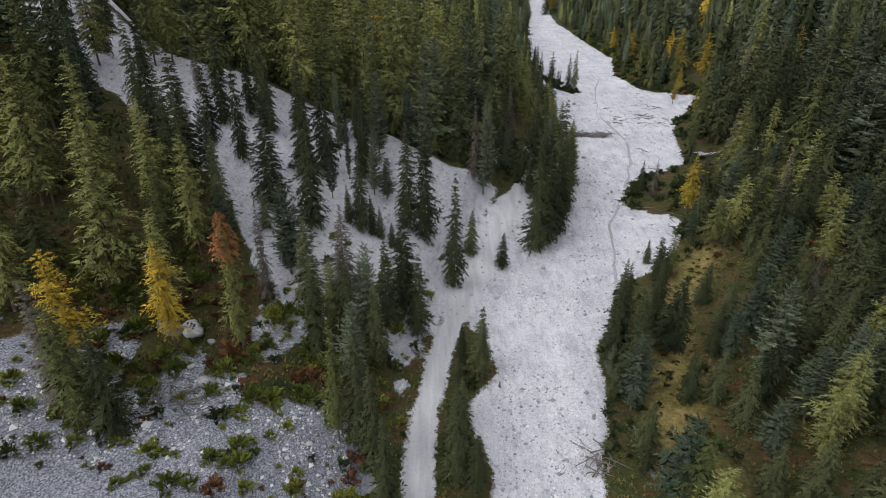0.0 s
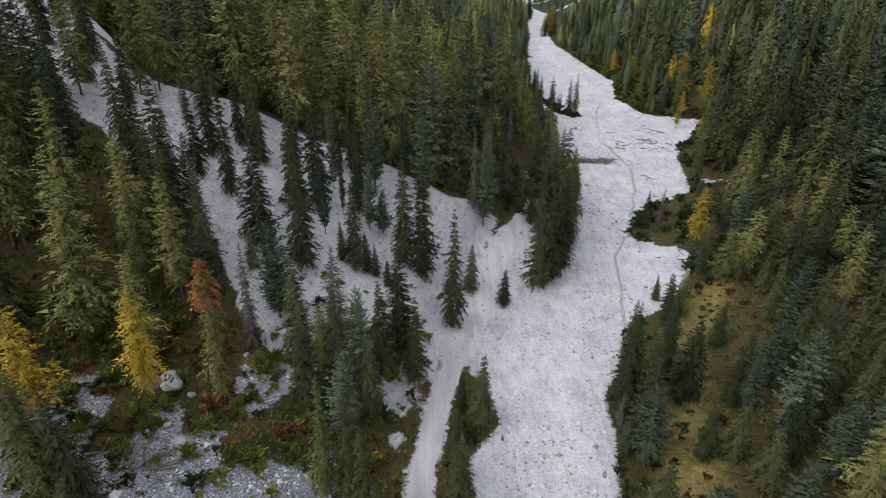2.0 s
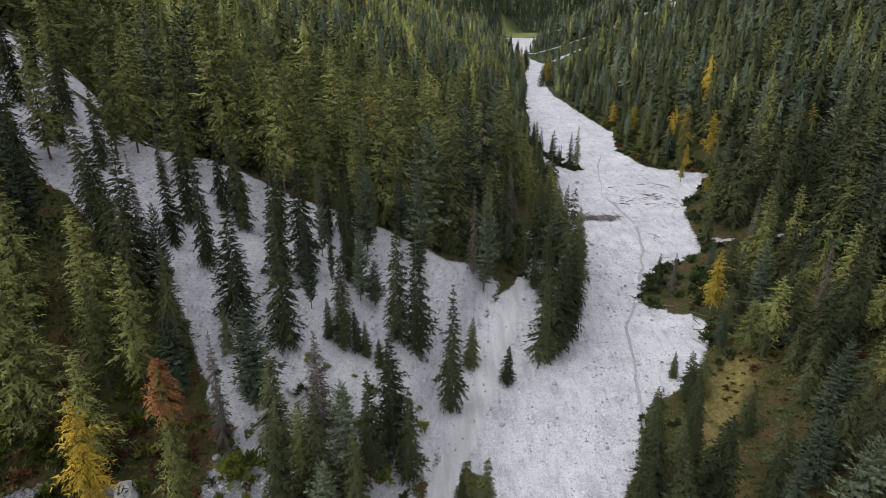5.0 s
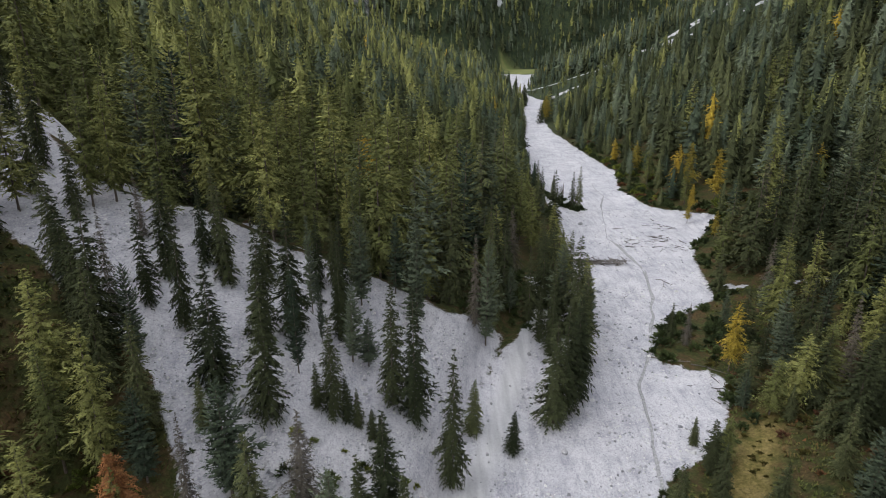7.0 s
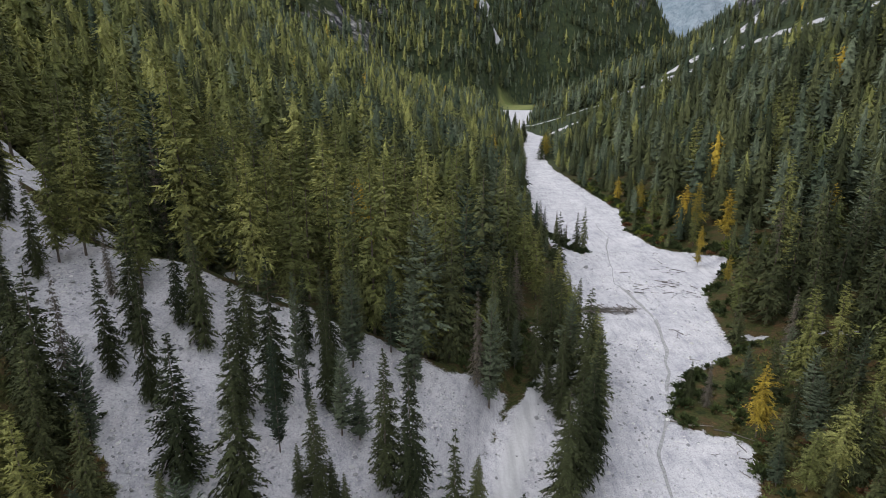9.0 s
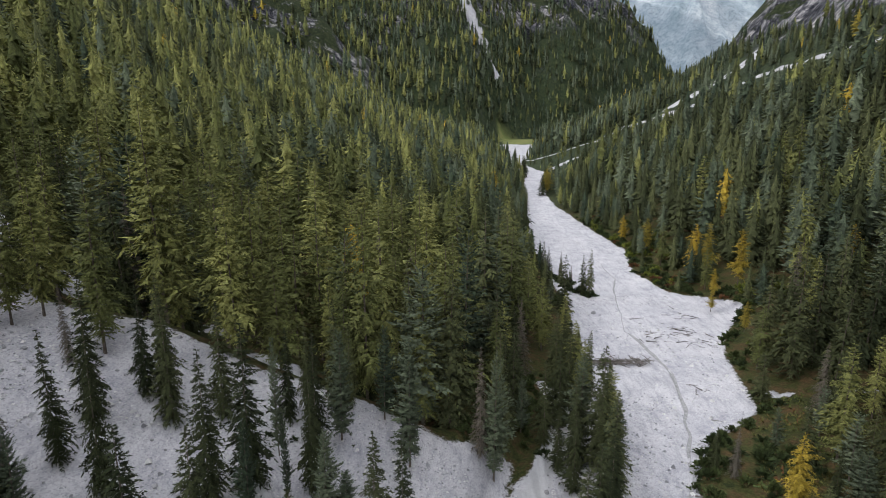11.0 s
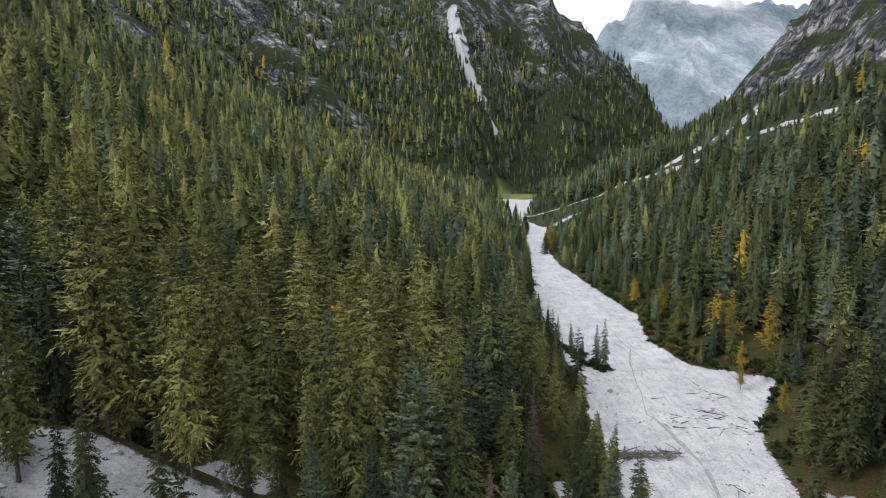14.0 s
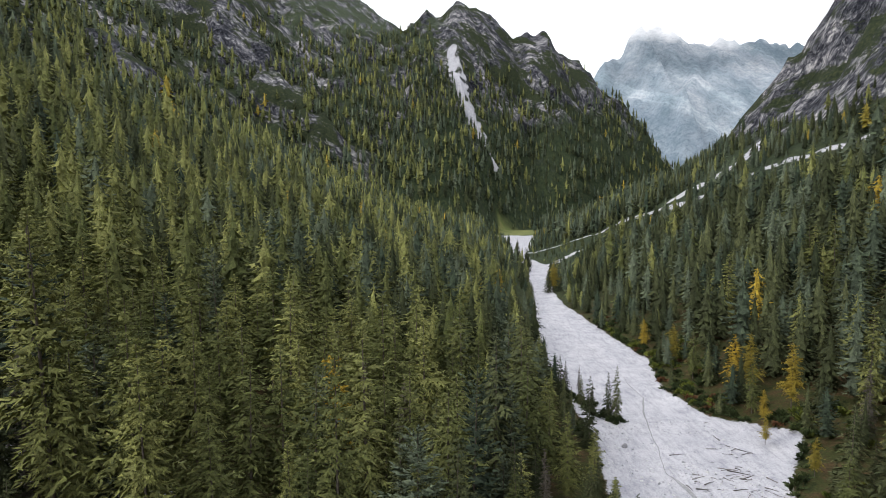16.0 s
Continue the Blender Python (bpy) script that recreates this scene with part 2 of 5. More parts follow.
def cliff_colour(t):
    """Grey-violet limestone: pale broken faces, dark fissures drawn only in the colour, ledges with mats of dwarf pine.
    """
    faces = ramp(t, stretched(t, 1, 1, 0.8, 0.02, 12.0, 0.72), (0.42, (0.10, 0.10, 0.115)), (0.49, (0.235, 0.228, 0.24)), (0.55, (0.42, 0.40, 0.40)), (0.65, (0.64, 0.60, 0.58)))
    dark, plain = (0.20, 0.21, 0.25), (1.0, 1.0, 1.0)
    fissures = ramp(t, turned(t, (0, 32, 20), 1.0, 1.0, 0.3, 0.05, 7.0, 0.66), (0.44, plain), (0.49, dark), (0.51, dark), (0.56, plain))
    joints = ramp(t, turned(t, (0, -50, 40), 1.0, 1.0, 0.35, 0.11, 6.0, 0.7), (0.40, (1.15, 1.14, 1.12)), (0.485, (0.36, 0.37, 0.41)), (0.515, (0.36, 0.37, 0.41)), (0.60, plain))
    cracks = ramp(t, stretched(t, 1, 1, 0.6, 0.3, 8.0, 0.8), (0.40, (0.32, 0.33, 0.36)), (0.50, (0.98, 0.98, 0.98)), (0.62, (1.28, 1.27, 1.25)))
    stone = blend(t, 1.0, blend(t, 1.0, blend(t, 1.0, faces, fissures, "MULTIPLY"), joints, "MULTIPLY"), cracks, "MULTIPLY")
    mats = ramp(t, turned(t, (0, -36, 0), 0.5, 0.6, 1.2, 0.016, 12.0, 0.74), (0.49, (0.0, 0.0, 0.0)), (0.525, (1.0, 1.0, 1.0)))
    green = ramp(t, noisy(t, 0.35, 6.0, 0.75, "Position"), (0.3, (0.012, 0.018, 0.011)), (0.5, (0.028, 0.036, 0.018)), (0.7, (0.065, 0.072, 0.032)))
    return blend(t, mats, stone, green)


def ground_material():
    """Gravel, scree, forest litter, grass and rock, laid by the masks of the plan."""
    m, t, b = material("ground", (0.4, 0.4, 0.4), 0.95, 0.1)
    masks = t.nodes.new("ShaderNodeVertexColor")
    masks.layer_name = "cover"
    split = t.nodes.new("ShaderNodeSeparateColor")
    t.links.new(masks.outputs["Color"], split.inputs[0])
    fine = noisy(t, 2.6, 8.0, 0.78, "Position")
    wide = noisy(t, 0.09, 5.0, 0.6, "Position")
    litter = blend(t, 1.0, ramp(t, noisy(t, 0.32, 7.0, 0.72, "Position"), (0.34, (0.020, 0.026, 0.011)), (0.46, (0.045, 0.050, 0.018)), (0.55, (0.060, 0.045, 0.022)), (0.66, (0.085, 0.053, 0.027))), ramp(t, fine, (0.3, (0.35, 0.35, 0.35)), (0.7, (1.7, 1.7, 1.6))), "MULTIPLY")
    far = ramp(t, noisy(t, 0.22, 9.0, 0.85, "Position"), (0.32, (0.012, 0.020, 0.012)), (0.48, (0.030, 0.042, 0.022)), (0.68, (0.075, 0.090, 0.038)))
    litter = blend(t, mask(t, "distant"), litter, far)
    tone = ramp(t, wide, (0.3, (0.448, 0.446, 0.486)), (0.65, (0.545, 0.538, 0.570)))
    flow = ramp(t, stretched(t, 1.0, 0.2, 1.0, 1.1, 6.0, 0.65), (0.36, (0.80, 0.80, 0.82)), (0.47, (0.97, 0.97, 0.97)), (0.66, (1.06, 1.06, 1.05)))
    pebble = ramp(t, cells(t, 6.0), (0.0, (0.70, 0.70, 0.72)), (0.45, (0.98, 0.98, 0.98)), (1.0, (1.14, 1.13, 1.11)))
    speck = ramp(t, fine, (0.30, (0.60, 0.60, 0.63)), (0.42, (0.95, 0.94, 0.94)), (0.62, (1.0, 1.0, 1.0)), (0.78, (1.16, 1.16, 1.15)))
    gravel = blend(t, 1.0, blend(t, 1.0, blend(t, 1.0, tone, flow, "MULTIPLY"), pebble, "MULTIPLY"), speck, "MULTIPLY")
    coarse = blend(t, 1.0, ramp(t, cells(t, 9.0), (0.1, (0.07, 0.073, 0.088)), (0.5, (0.195, 0.20, 0.235)), (0.9, (0.40, 0.41, 0.45))), speck, "MULTIPLY")
    patch = ramp(t, noisy(t, 0.3, 6.0, 0.65, "Position"), (0.36, (0.84, 0.84, 0.86)), (0.52, (1.0, 1.0, 1.0)), (0.68, (1.05, 1.05, 1.04)))
    gravel = blend(t, 1.0, gravel, patch, "MULTIPLY")
    gravel = blend(t, mask(t, "coarse"), gravel, coarse)
    track = blend(t, 1.0, ramp(t, stretched(t, 1.0, 0.1, 1.0, 0.9, 4.0, 0.5), (0.35, (0.385, 0.38, 0.39)), (0.65, (0.52, 0.515, 0.53))), ramp(t, fine, (0.3, (0.86, 0.86, 0.86)), (0.7, (1.05, 1.05, 1.05))), "MULTIPLY")
    gravel = blend(t, mask(t, "road"), gravel, track)
    grass = blend(t, 1.0, ramp(t, noisy(t, 0.5, 6.0, 0.7, "Position"), (0.35, (0.075, 0.075, 0.022)), (0.5, (0.17, 0.135, 0.05)), (0.64, (0.25, 0.19, 0.085))), ramp(t, fine, (0.3, (0.45, 0.45, 0.4)), (0.7, (1.35, 1.35, 1.3))), "MULTIPLY")
    grass = blend(t, mask(t, "distant"), grass, ramp(t, wide, (0.3, (0.12, 0.15, 0.05)), (0.7, (0.22, 0.22, 0.085))))
    edge = t.nodes.new("ShaderNodeMath")
    edge.operation = "ADD"
    rim = t.nodes.new("ShaderNodeMath")
    rim.operation = "MULTIPLY_ADD"
    rim.inputs[1].default_value, rim.inputs[2].default_value = 0.9, -0.45
    t.links.new(noisy(t, 1.3, 6.0, 0.75, "Position"), rim.inputs[0])
    t.links.new(split.outputs[0], edge.inputs[0])
    t.links.new(rim.outputs[0], edge.inputs[1])
    crisp = ramp(t, edge.outputs[0], (0.42, (0, 0, 0)), (0.58, (1, 1, 1)))
    c = blend(t, crisp, litter, gravel)
    c = blend(t, split.outputs[1], c, grass)
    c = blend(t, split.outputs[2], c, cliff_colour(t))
    t.links.new(c, b.inputs["Base Color"])
    bumped(t, b, fine, 0.6, 0.2)
    return m


GROUND = ground_material()


# ---- mesh helpers ----
def mesh_of(name, verts, faces, mats, tint=None, smooth_faces=False, normals=None):
    """A mesh from numpy arrays: faces all of one size."""
    me = bpy.data.meshes.new(name)
    n, k = faces.shape
    me.vertices.add(len(verts))
    me.vertices.foreach_set("co", np.asarray(verts, np.float32).ravel())
    me.loops.add(n * k)
    me.loops.foreach_set("vertex_index", faces.astype(np.int32).ravel())
    me.polygons.add(n)
    me.polygons.foreach_set("loop_start", np.arange(0, n * k, k, dtype=np.int32))
    me.polygons.foreach_set("loop_total", np.full(n, k, np.int32))
    me.polygons.foreach_set("use_smooth", np.full(n, smooth_faces))
    if tint is not None:
        me.attributes.new("tint", "FLOAT", "POINT").data.foreach_set("value", np.asarray(tint, np.float32))
    for m in mats:
        me.materials.append(m)
    me.update(calc_edges=True)
    if normals is not None:
        me.attributes.new("custom_normal", "FLOAT_VECTOR", "POINT").data.foreach_set("vector", np.asarray(normals, np.float32).ravel())
        me.update()
    return me


def outward(tris, flat=0.65, up=0.55):
    """Sprays turned to the outside of their crown, with the rounded normals of the whole crown."""
    face = np.cross(tris[:, 1] - tris[:, 0], tris[:, 2] - tris[:, 0])
    face /= np.linalg.norm(face, axis=1, keepdims=True) + 1e-9
    mid = tris.mean(1)
    round_out = mid * (1, 1, 0)
    round_out /= np.linalg.norm(round_out, axis=1, keepdims=True) + 0.15
    round_out[:, 2] = up
    turn = (face * round_out).sum(1) < 0
    tris = np.where(turn[:, None, None], tris[:, ::-1], tris)
    face = np.where(turn[:, None], -face, face)
    n = round_out + flat * face
    n /= np.linalg.norm(n, axis=1, keepdims=True)
    return tris, np.repeat(n[:, None, :], 3, 1)


# ---- ground sheet ----
def spread(core_a, core_b, low, high, flat_a, flat_b, step, growth, widest):
    """Grid lines: fine in the core, wider towards the hillsides, wider still beyond them."""
    mid = list(np.arange(core_a, core_b + step / 2, step))
    up, down = [], []
    v, s = mid[-1], step
    while v < high:
        s = min(s * (1 + growth), widest) if v < flat_b else s * 1.06
        v += s
        up.append(v)
    v, s = mid[0], step
    while v > low:
        s = min(s * (1 + growth), widest) if v > flat_a else s * 1.06
        v -= s
        down.append(v)
    return np.array(down[::-1] + mid + up)


def forest_masks(x, y):
    """Shares of gravel, grass and bare rock in the ground's cover."""
    wob = 1.2 * grain(x, y, 6, 3, 31)
    gravel = smooth(-2.2, 2.2, x - along(GRAVEL_L, y) + wob) * smooth(-2.2, 2.2, along(GRAVEL_R, y) - x + wob) * smooth(822, 806, y + 6 * wob)
    road = smooth(3.2, 0.1, np.abs(x - along(ROAD, y)) + 0.25 * wob) * (y < 140)
    dl, dr = along(FLOOR_L, y) - x, x - along(FLOOR_R, y)
    scree = smooth(-2.5, 2.0, dl) * smooth(-2.2, 2.2, y - along(SCREE_FOOT, x) + 1.2 * wob) * smooth(-2.2, 2.2, along(CREST, x) - y + 1.2 * wob) * smooth(105, 90, dl)
    scree = np.maximum(scree, smooth(6.5, 5, beside(UPPER_SCREE, x, y) + 2.5 * wob))
    behind = smooth(0.12, 0.35, grain(x, y, 12, 2, 53)) * smooth(3, 5, y - along(CREST, x)) * smooth(30, 24, y - along(CREST, x)) * smooth(8, 16, dl) * smooth(95, 70, dl)
    low = smooth(-0.15, 0.25, grain(x, y, 4, 3, 40) + 0.13 + 0.5 * smooth(51, 45, y) - 0.05 * smooth(-18, -12, x)) * smooth(68, 62, y + 5 * grain(x, y, 8, 2, 42) + 10 * smooth(-19, -27, x)) * smooth(0.3, 2.0, dl) * smooth(60, 40, dl)
    hollow = smooth(-0.55, -0.2, grain(x, y, 7, 3, 41)) * smooth(0, 3, x - along(ROAD, y) + 2) * smooth(3, 0, x - along(GRAVEL_L, y)) * smooth(98, 104, y) * smooth(131, 123, y)
    meadow_line = along(((30, 26), (50, 27), (62, 30), (75, 34), (84, 41), (95, 49), (105, 54)), y)
    grass = smooth(5.0, 1.6, np.abs(x - meadow_line) + 2.2 * wob) * smooth(98, 86, y)
    meadow = smooth(806, 822, y) * smooth(84, 92, x) * smooth(186, 172, x - 0.3 * (y - 900)) * smooth(932, 914, y)
    runnel = 0.95 * smooth(5.0, 2.5, beside(RUNNEL, x, y) + 3 * wob)
    chute = np.maximum(0.95 * smooth(5.2, 2.2, beside(CHUTE, x, y) + 2.2 * wob + 1.3 * smooth(500, 430, y)) * smooth(-0.8, -0.4, grain(x, y, 11, 3, 98)), smooth(9, 5, beside(GULLY, x, y) + 3 * wob))
    scar = smooth(16, 8, beside(SCAR, x, y) + 7 * wob + 0.06 * (1080 - y) + 9 * smooth(1130, 1190, y)) * smooth(-0.5, -0.1, grain(x, y, 9, 3, 99))
    side = 0.8 * smooth(2.0, 0.3, beside(SIDE_TRACK, x, y) + 1.2 * wob)
    g = np.clip(np.max(np.stack([gravel, side, road, scree, 0.9 * behind, low, chute, runnel, scar, hollow]), 0), 0, 1)
    return g, np.clip(np.maximum(grass * (1 - g), meadow * (1 - g)), 0, 1), dl, dr


def ground_sheet():
    xs = spread(-58, 78, -1700, 1900, -420, 560, 1.7, 0.028, 8.0)
    ys = spread(34, 205, -700, 2300, 0, 1420, 1.7, 0.028, 8.0)
    X, Y = np.meshgrid(xs, ys)
    Z = height(X, Y)
    nx, ny = len(xs), len(ys)
    i = np.arange(nx * ny).reshape(ny, nx)
    faces = np.stack([i[:-1, :-1], i[:-1, 1:], i[1:, 1:], i[1:, :-1]], -1).reshape(-1, 4)
    verts = np.stack([X, Y, Z], -1).reshape(-1, 3)
    me = mesh_of("ground", verts, faces, [GROUND], None, True)
    g, s, dl, dr = forest_masks(X, Y)
    zy, zx = np.gradient(Z, ys, xs)
    steep = np.sqrt(zx * zx + zy * zy)
    r = smooth(0.72, 1.05, steep + 0.3 * grain(X, Y, 30, 3, 60)) * smooth(120, 200, np.maximum(dl, dr))
    up = Z - bed_height(Y)
    r = np.maximum(r, smooth(150, 230, up + 95 * grain(X, Y, 60, 4, 63)) * (Y > 930) * smooth(-20, 60, X))
    for cx, cy, wide, tall in OUTCROPS:
        r = np.maximum(r, smooth(1.15, 0.75, np.hypot(X - cx, Y - cy + 0.35 * wide) / wide + 0.35 * grain(X, Y, 16, 3, 61)))
    r = np.maximum(r, smooth(172, 192, dr + 24 * grain(X, Y, 40, 3, 62)) * (Y < 1250)) * (1 - g)
    cover = np.stack([g, s, r, np.ones_like(g)], -1).reshape(-1, 4)
    me.color_attributes.new("cover", "FLOAT_COLOR", "POINT").data.foreach_set("color", cover.astype(np.float32).ravel())
    extra = {
        "road": smooth(2.6, 1.0, np.abs(X - along(ROAD, Y))) * (Y < 132),
        "coarse": smooth(66, 55, Y) * smooth(1.5, 4, dl),
        "distant": smooth(250, 420, Y),
    }
    for name, values in extra.items():
        me.attributes.new(name, "FLOAT", "POINT").data.foreach_set("value", values.astype(np.float32).ravel())
    return tagged(new("ground", me), "valley floor and slopes of pale gravel, litter and rock", "ground", kind="structure")


ground_sheet()


# ---- conifers ----
def rotated(v, a):
    c, s = np.cos(a), np.sin(a)
    return np.stack([v[..., 0] * c - v[..., 1] * s, v[..., 0] * s + v[..., 1] * c, v[..., 2]], -1)


def profile(f, peak, foot):
    """Reach of the boughs at a height in the crown: pointed above, drawn in at the foot."""
    return np.minimum((1 - f) ** peak * 1.04 + 0.03, foot + 1.7 * f)


def crown_of(rng, tall, wide, boughs, twigs, bare=0.08, peak=0.75, foot=0.6, low=-0.4, high=0.35, sag=0.2, broad=0.36, hang=0.35, ragged=0.22, thick=0.2, tiers=16, inner=0.12):
    """A conifer's crown: boughs in loose tiers round the trunk, each a feather of drooping twigs."""
    f = (np.arange(boughs) + rng.random(boughs)) / boughs
    f = 1 - (1 - f) ** 0.72
    f = np.clip(f + 0.30 * (np.round(f * tiers) / tiers - f), 0, 0.985)
    lobe = 1 + 0.5 * ragged * np.sin(2 * np.pi * (f * 3 + rng.random()))
    a = np.arange(boughs) * 2.39996 + rng.normal(0, 0.35, boughs)
    bias = 1 + 0.16 * np.cos(a - rng.random() * 6.283)
    length = np.maximum(wide * profile(f, peak, foot) * lobe * bias * (1 + ragged * rng.normal(size=boughs)), 0.02 * tall)
    lift = low + (high - low) * f + 0.12 * rng.normal(size=boughs)
    dip = sag * rng.uniform(0.5, 1.5, boughs)
    z = tall * (bare + (1 - bare) * f)
    q = inner + (1.0 - inner) * (np.arange(twigs)[None] + rng.random((boughs, twigs))) / twigs
    L, A = length[:, None], a[:, None]
    sx, sz = q * L, z[:, None] + L * (lift[:, None] * q - dip[:, None] * q * q)
    side = np.where((np.arange(twigs)[None] + np.arange(boughs)[:, None]) % 2 == 0, 1.0, -1.0) * rng.uniform(0.25, 1.0, q.shape)
    side = np.where(q > 0.9, side * 0.3, side)
    ahead = rng.uniform(0.35, 0.95, q.shape)
    down = hang * rng.uniform(-0.35, 1.5, q.shape)
    d = np.stack([ahead, side, -down + 0.4 * lift[:, None]], -1)
    d /= np.linalg.norm(d, axis=-1, keepdims=True)
    size = (L * broad * (1.2 - 0.62 * q) * rng.uniform(0.6, 1.3, q.shape) + 0.012 * tall)[..., None]
    base = np.stack([sx, 0 * sx, sz], -1) + rng.normal(0, 0.03, q.shape + (3,)) * L[..., None] - 0.25 * d * size
    across = np.cross(d, rng.normal(0, 0.9, d.shape) + (0, 0, 0.8))
    across /= np.linalg.norm(across, axis=-1, keepdims=True)
    w = across * size * thick * rng.uniform(0.7, 1.3, q.shape + (1,))
    mid = base + 0.3 * d * size
    tri = np.stack([mid - w, mid + w * rng.uniform(0.5, 1.0, q.shape + (1,)), base + d * size * 1.25], -2)
    tri = rotated(tri, A[..., None])
    top = np.array([[[-0.006, 0, 0.94], [0.006, 0, 0.94], [0, 0.001, 1.0]], [[0, -0.006, 0.94], [0, 0.006, 0.94], [0.001, 0, 1.0]]]) * tall
    return np.concatenate([tri.reshape(-1, 3, 3), top])


def trunk_of(tall, r, sides=6):
    """A tapered trunk with a flared foot, as quads."""
    rings = [(-0.6, 1.5), (0.25, 1.15), (1.0, 1.0), (tall * 0.5, 0.6), (tall * 0.97, 0.1)]
    a = np.arange(sides) * 2 * np.pi / sides
    verts = np.concatenate([np.stack([np.cos(a) * r * k, np.sin(a) * r * k, np.full(sides, z)], -1) for z, k in rings])
    faces = [[i * sides + j, i * sides + (j + 1) % sides, (i + 1) * sides + (j + 1) % sides, (i + 1) * sides + j] for i in range(len(rings) - 1) for j in range(sides)]
    return verts, np.array(faces)


SHAPES = {
    "spruce": dict(wide=0.165, bare=0.05, peak=0.78, low=-0.5, high=0.3, sag=0.18, hang=0.5, ragged=0.2),
    "larch": dict(wide=0.16, bare=0.12, peak=0.62, foot=0.5, low=-0.15, high=0.5, sag=0.22, hang=0.45, ragged=0.3, thick=0.17),
    "pine": dict(wide=0.15, bare=0.10, peak=0.5, low=-0.1, high=0.7, sag=-0.15, hang=0.0, ragged=0.24, thick=0.22),
    "withered_spruce": dict(wide=0.15, bare=0.04, peak=0.8, low=-0.45, high=0.3, sag=0.2, hang=0.45, ragged=0.25, thick=0.13),
}
SHAPES["golden_larch"] = dict(SHAPES["larch"], bare=0.22, peak=0.6, ragged=0.42)
SHAPES["russet_larch"] = dict(SHAPES["larch"], wide=0.11, peak=0.5, bare=0.74, foot=0.8)
# boughs, twigs on each, and how much larger the twigs are where they are few
DETAIL = {4: (250, 20, 0.62), 0: (150, 13, 0.95), 1: (110, 5, 1.1), 2: (70, 3, 1.3), 3: (40, 1, 1.5), 5: (0, 0, 0)}


def mantle(rng, tall, wide, tiers, sides, bare, peak, foot=0.6, ragged=0.2, droop=0.4):
    """The closed outside of a conifer seen from afar: tiers of boughs with ragged hems."""
    n = 2 * tiers
    j = np.arange(n)
    f = 1 - (1 - j / n) ** 0.85
    hem = np.where(j % 2 == 0, 1.0, 0.74)
    r = wide * profile(f, peak, foot) * hem
    a = np.arange(sides)[None] * 2 * np.pi / sides + (j[:, None] % 2) * np.pi / sides + rng.uniform(0, 6.28) + rng.normal(0, 0.16, (n, sides))
    r = np.maximum(r[:, None] * (1 + 1.1 * ragged * rng.normal(size=(n, sides))), 0.012 * tall)
    z = tall * (bare + (1 - bare) * f[:, None]) - droop * r * hem[:, None] * 0.5 + 0.022 * tall * rng.normal(size=(n, sides))
    p = np.stack([np.cos(a) * r, np.sin(a) * r, z], -1)
    q = np.roll(p, -1, 1)
    t = [np.stack([p[:-1], q[:-1], p[1:]], 2), np.stack([q[:-1], q[1:], p[1:]], 2)]
    top = np.broadcast_to(np.array([0, 0, float(tall)]), p[-1].shape)
    return np.concatenate([t[0].reshape(-1, 3, 3), t[1].reshape(-1, 3, 3), np.stack([p[-1], q[-1], top], 1)])


def fans(rng, tall, wide, boughs, bare, peak, foot=0.6, ragged=0.2, droop=0.4):
    """Drooping boughs of a conifer seen from afar: each a narrow ridged fan."""
    f = (np.arange(boughs) + rng.random(boughs)) / boughs
    f = np.clip(1 - (1 - f) ** 0.75, 0, 0.95)
    a = np.arange(boughs) * 2.39996 + rng.normal(0, 0.3, boughs)
    L = np.maximum(wide * profile(f, peak, foot) * (1 + ragged * rng.normal(size=boughs)), 0.03 * tall)
    z = tall * (bare + (1 - bare) * f)
    w = L * rng.uniform(0.7, 1.2, boughs) * (1.7 / np.sqrt(boughs))
    fall = droop * rng.uniform(0.6, 1.5, boughs)
    high = np.stack([0.1 * L, 0 * L, z + 0.05 * tall * (1.1 - f) + 0.02 * tall], -1)
    tip = np.stack([L, 0 * L, z - fall * L], -1)
    sides = [np.stack([0.62 * L * rng.uniform(0.8, 1.1, boughs), k * w, z - 0.6 * fall * L - 0.3 * w * rng.random(boughs)], -1) for k in (-1, 1)]
    t = np.concatenate([np.stack([high, sides[0], tip], 1), np.stack([high, tip, sides[1]], 1)])
    return rotated(t, np.concatenate([a, a])[:, None])


def shape(kind, rng, tall, level):
    p = dict(SHAPES[kind])
    p["wide"] *= tall
    boughs, twigs, larger = DETAIL[level]
    p["broad"] = 0.36 * larger
    if level in (0, 4):
        return crown_of(rng, tall, boughs=boughs, twigs=twigs, **p)
    droop = {"spruce": 0.5, "pine": 0.1}.get(kind, 0.3)
    tiers, sides, full, hems = {1: (6, 6, 0.5, 40), 2: (5, 6, 0.58, 60), 3: (5, 6, 0.66, 60), 5: (2, 4, 0.72, 17)}[level]
    rest = (p["bare"], p["peak"], p.get("foot", 0.6), p["ragged"], droop)
    tris = [mantle(rng, tall * 0.94, full * p["wide"], tiers, sides, *rest), fans(rng, tall, {1: 0.85, 2: 0.95, 3: 1.1, 5: 1.22}[level] * p["wide"], hems, *rest)]
    if twigs:
        p.update(thick=0.24, tiers=12, inner=0.4)
        tris.append(crown_of(rng, tall, boughs=boughs, twigs=twigs, **p))
    return np.concatenate(tris)


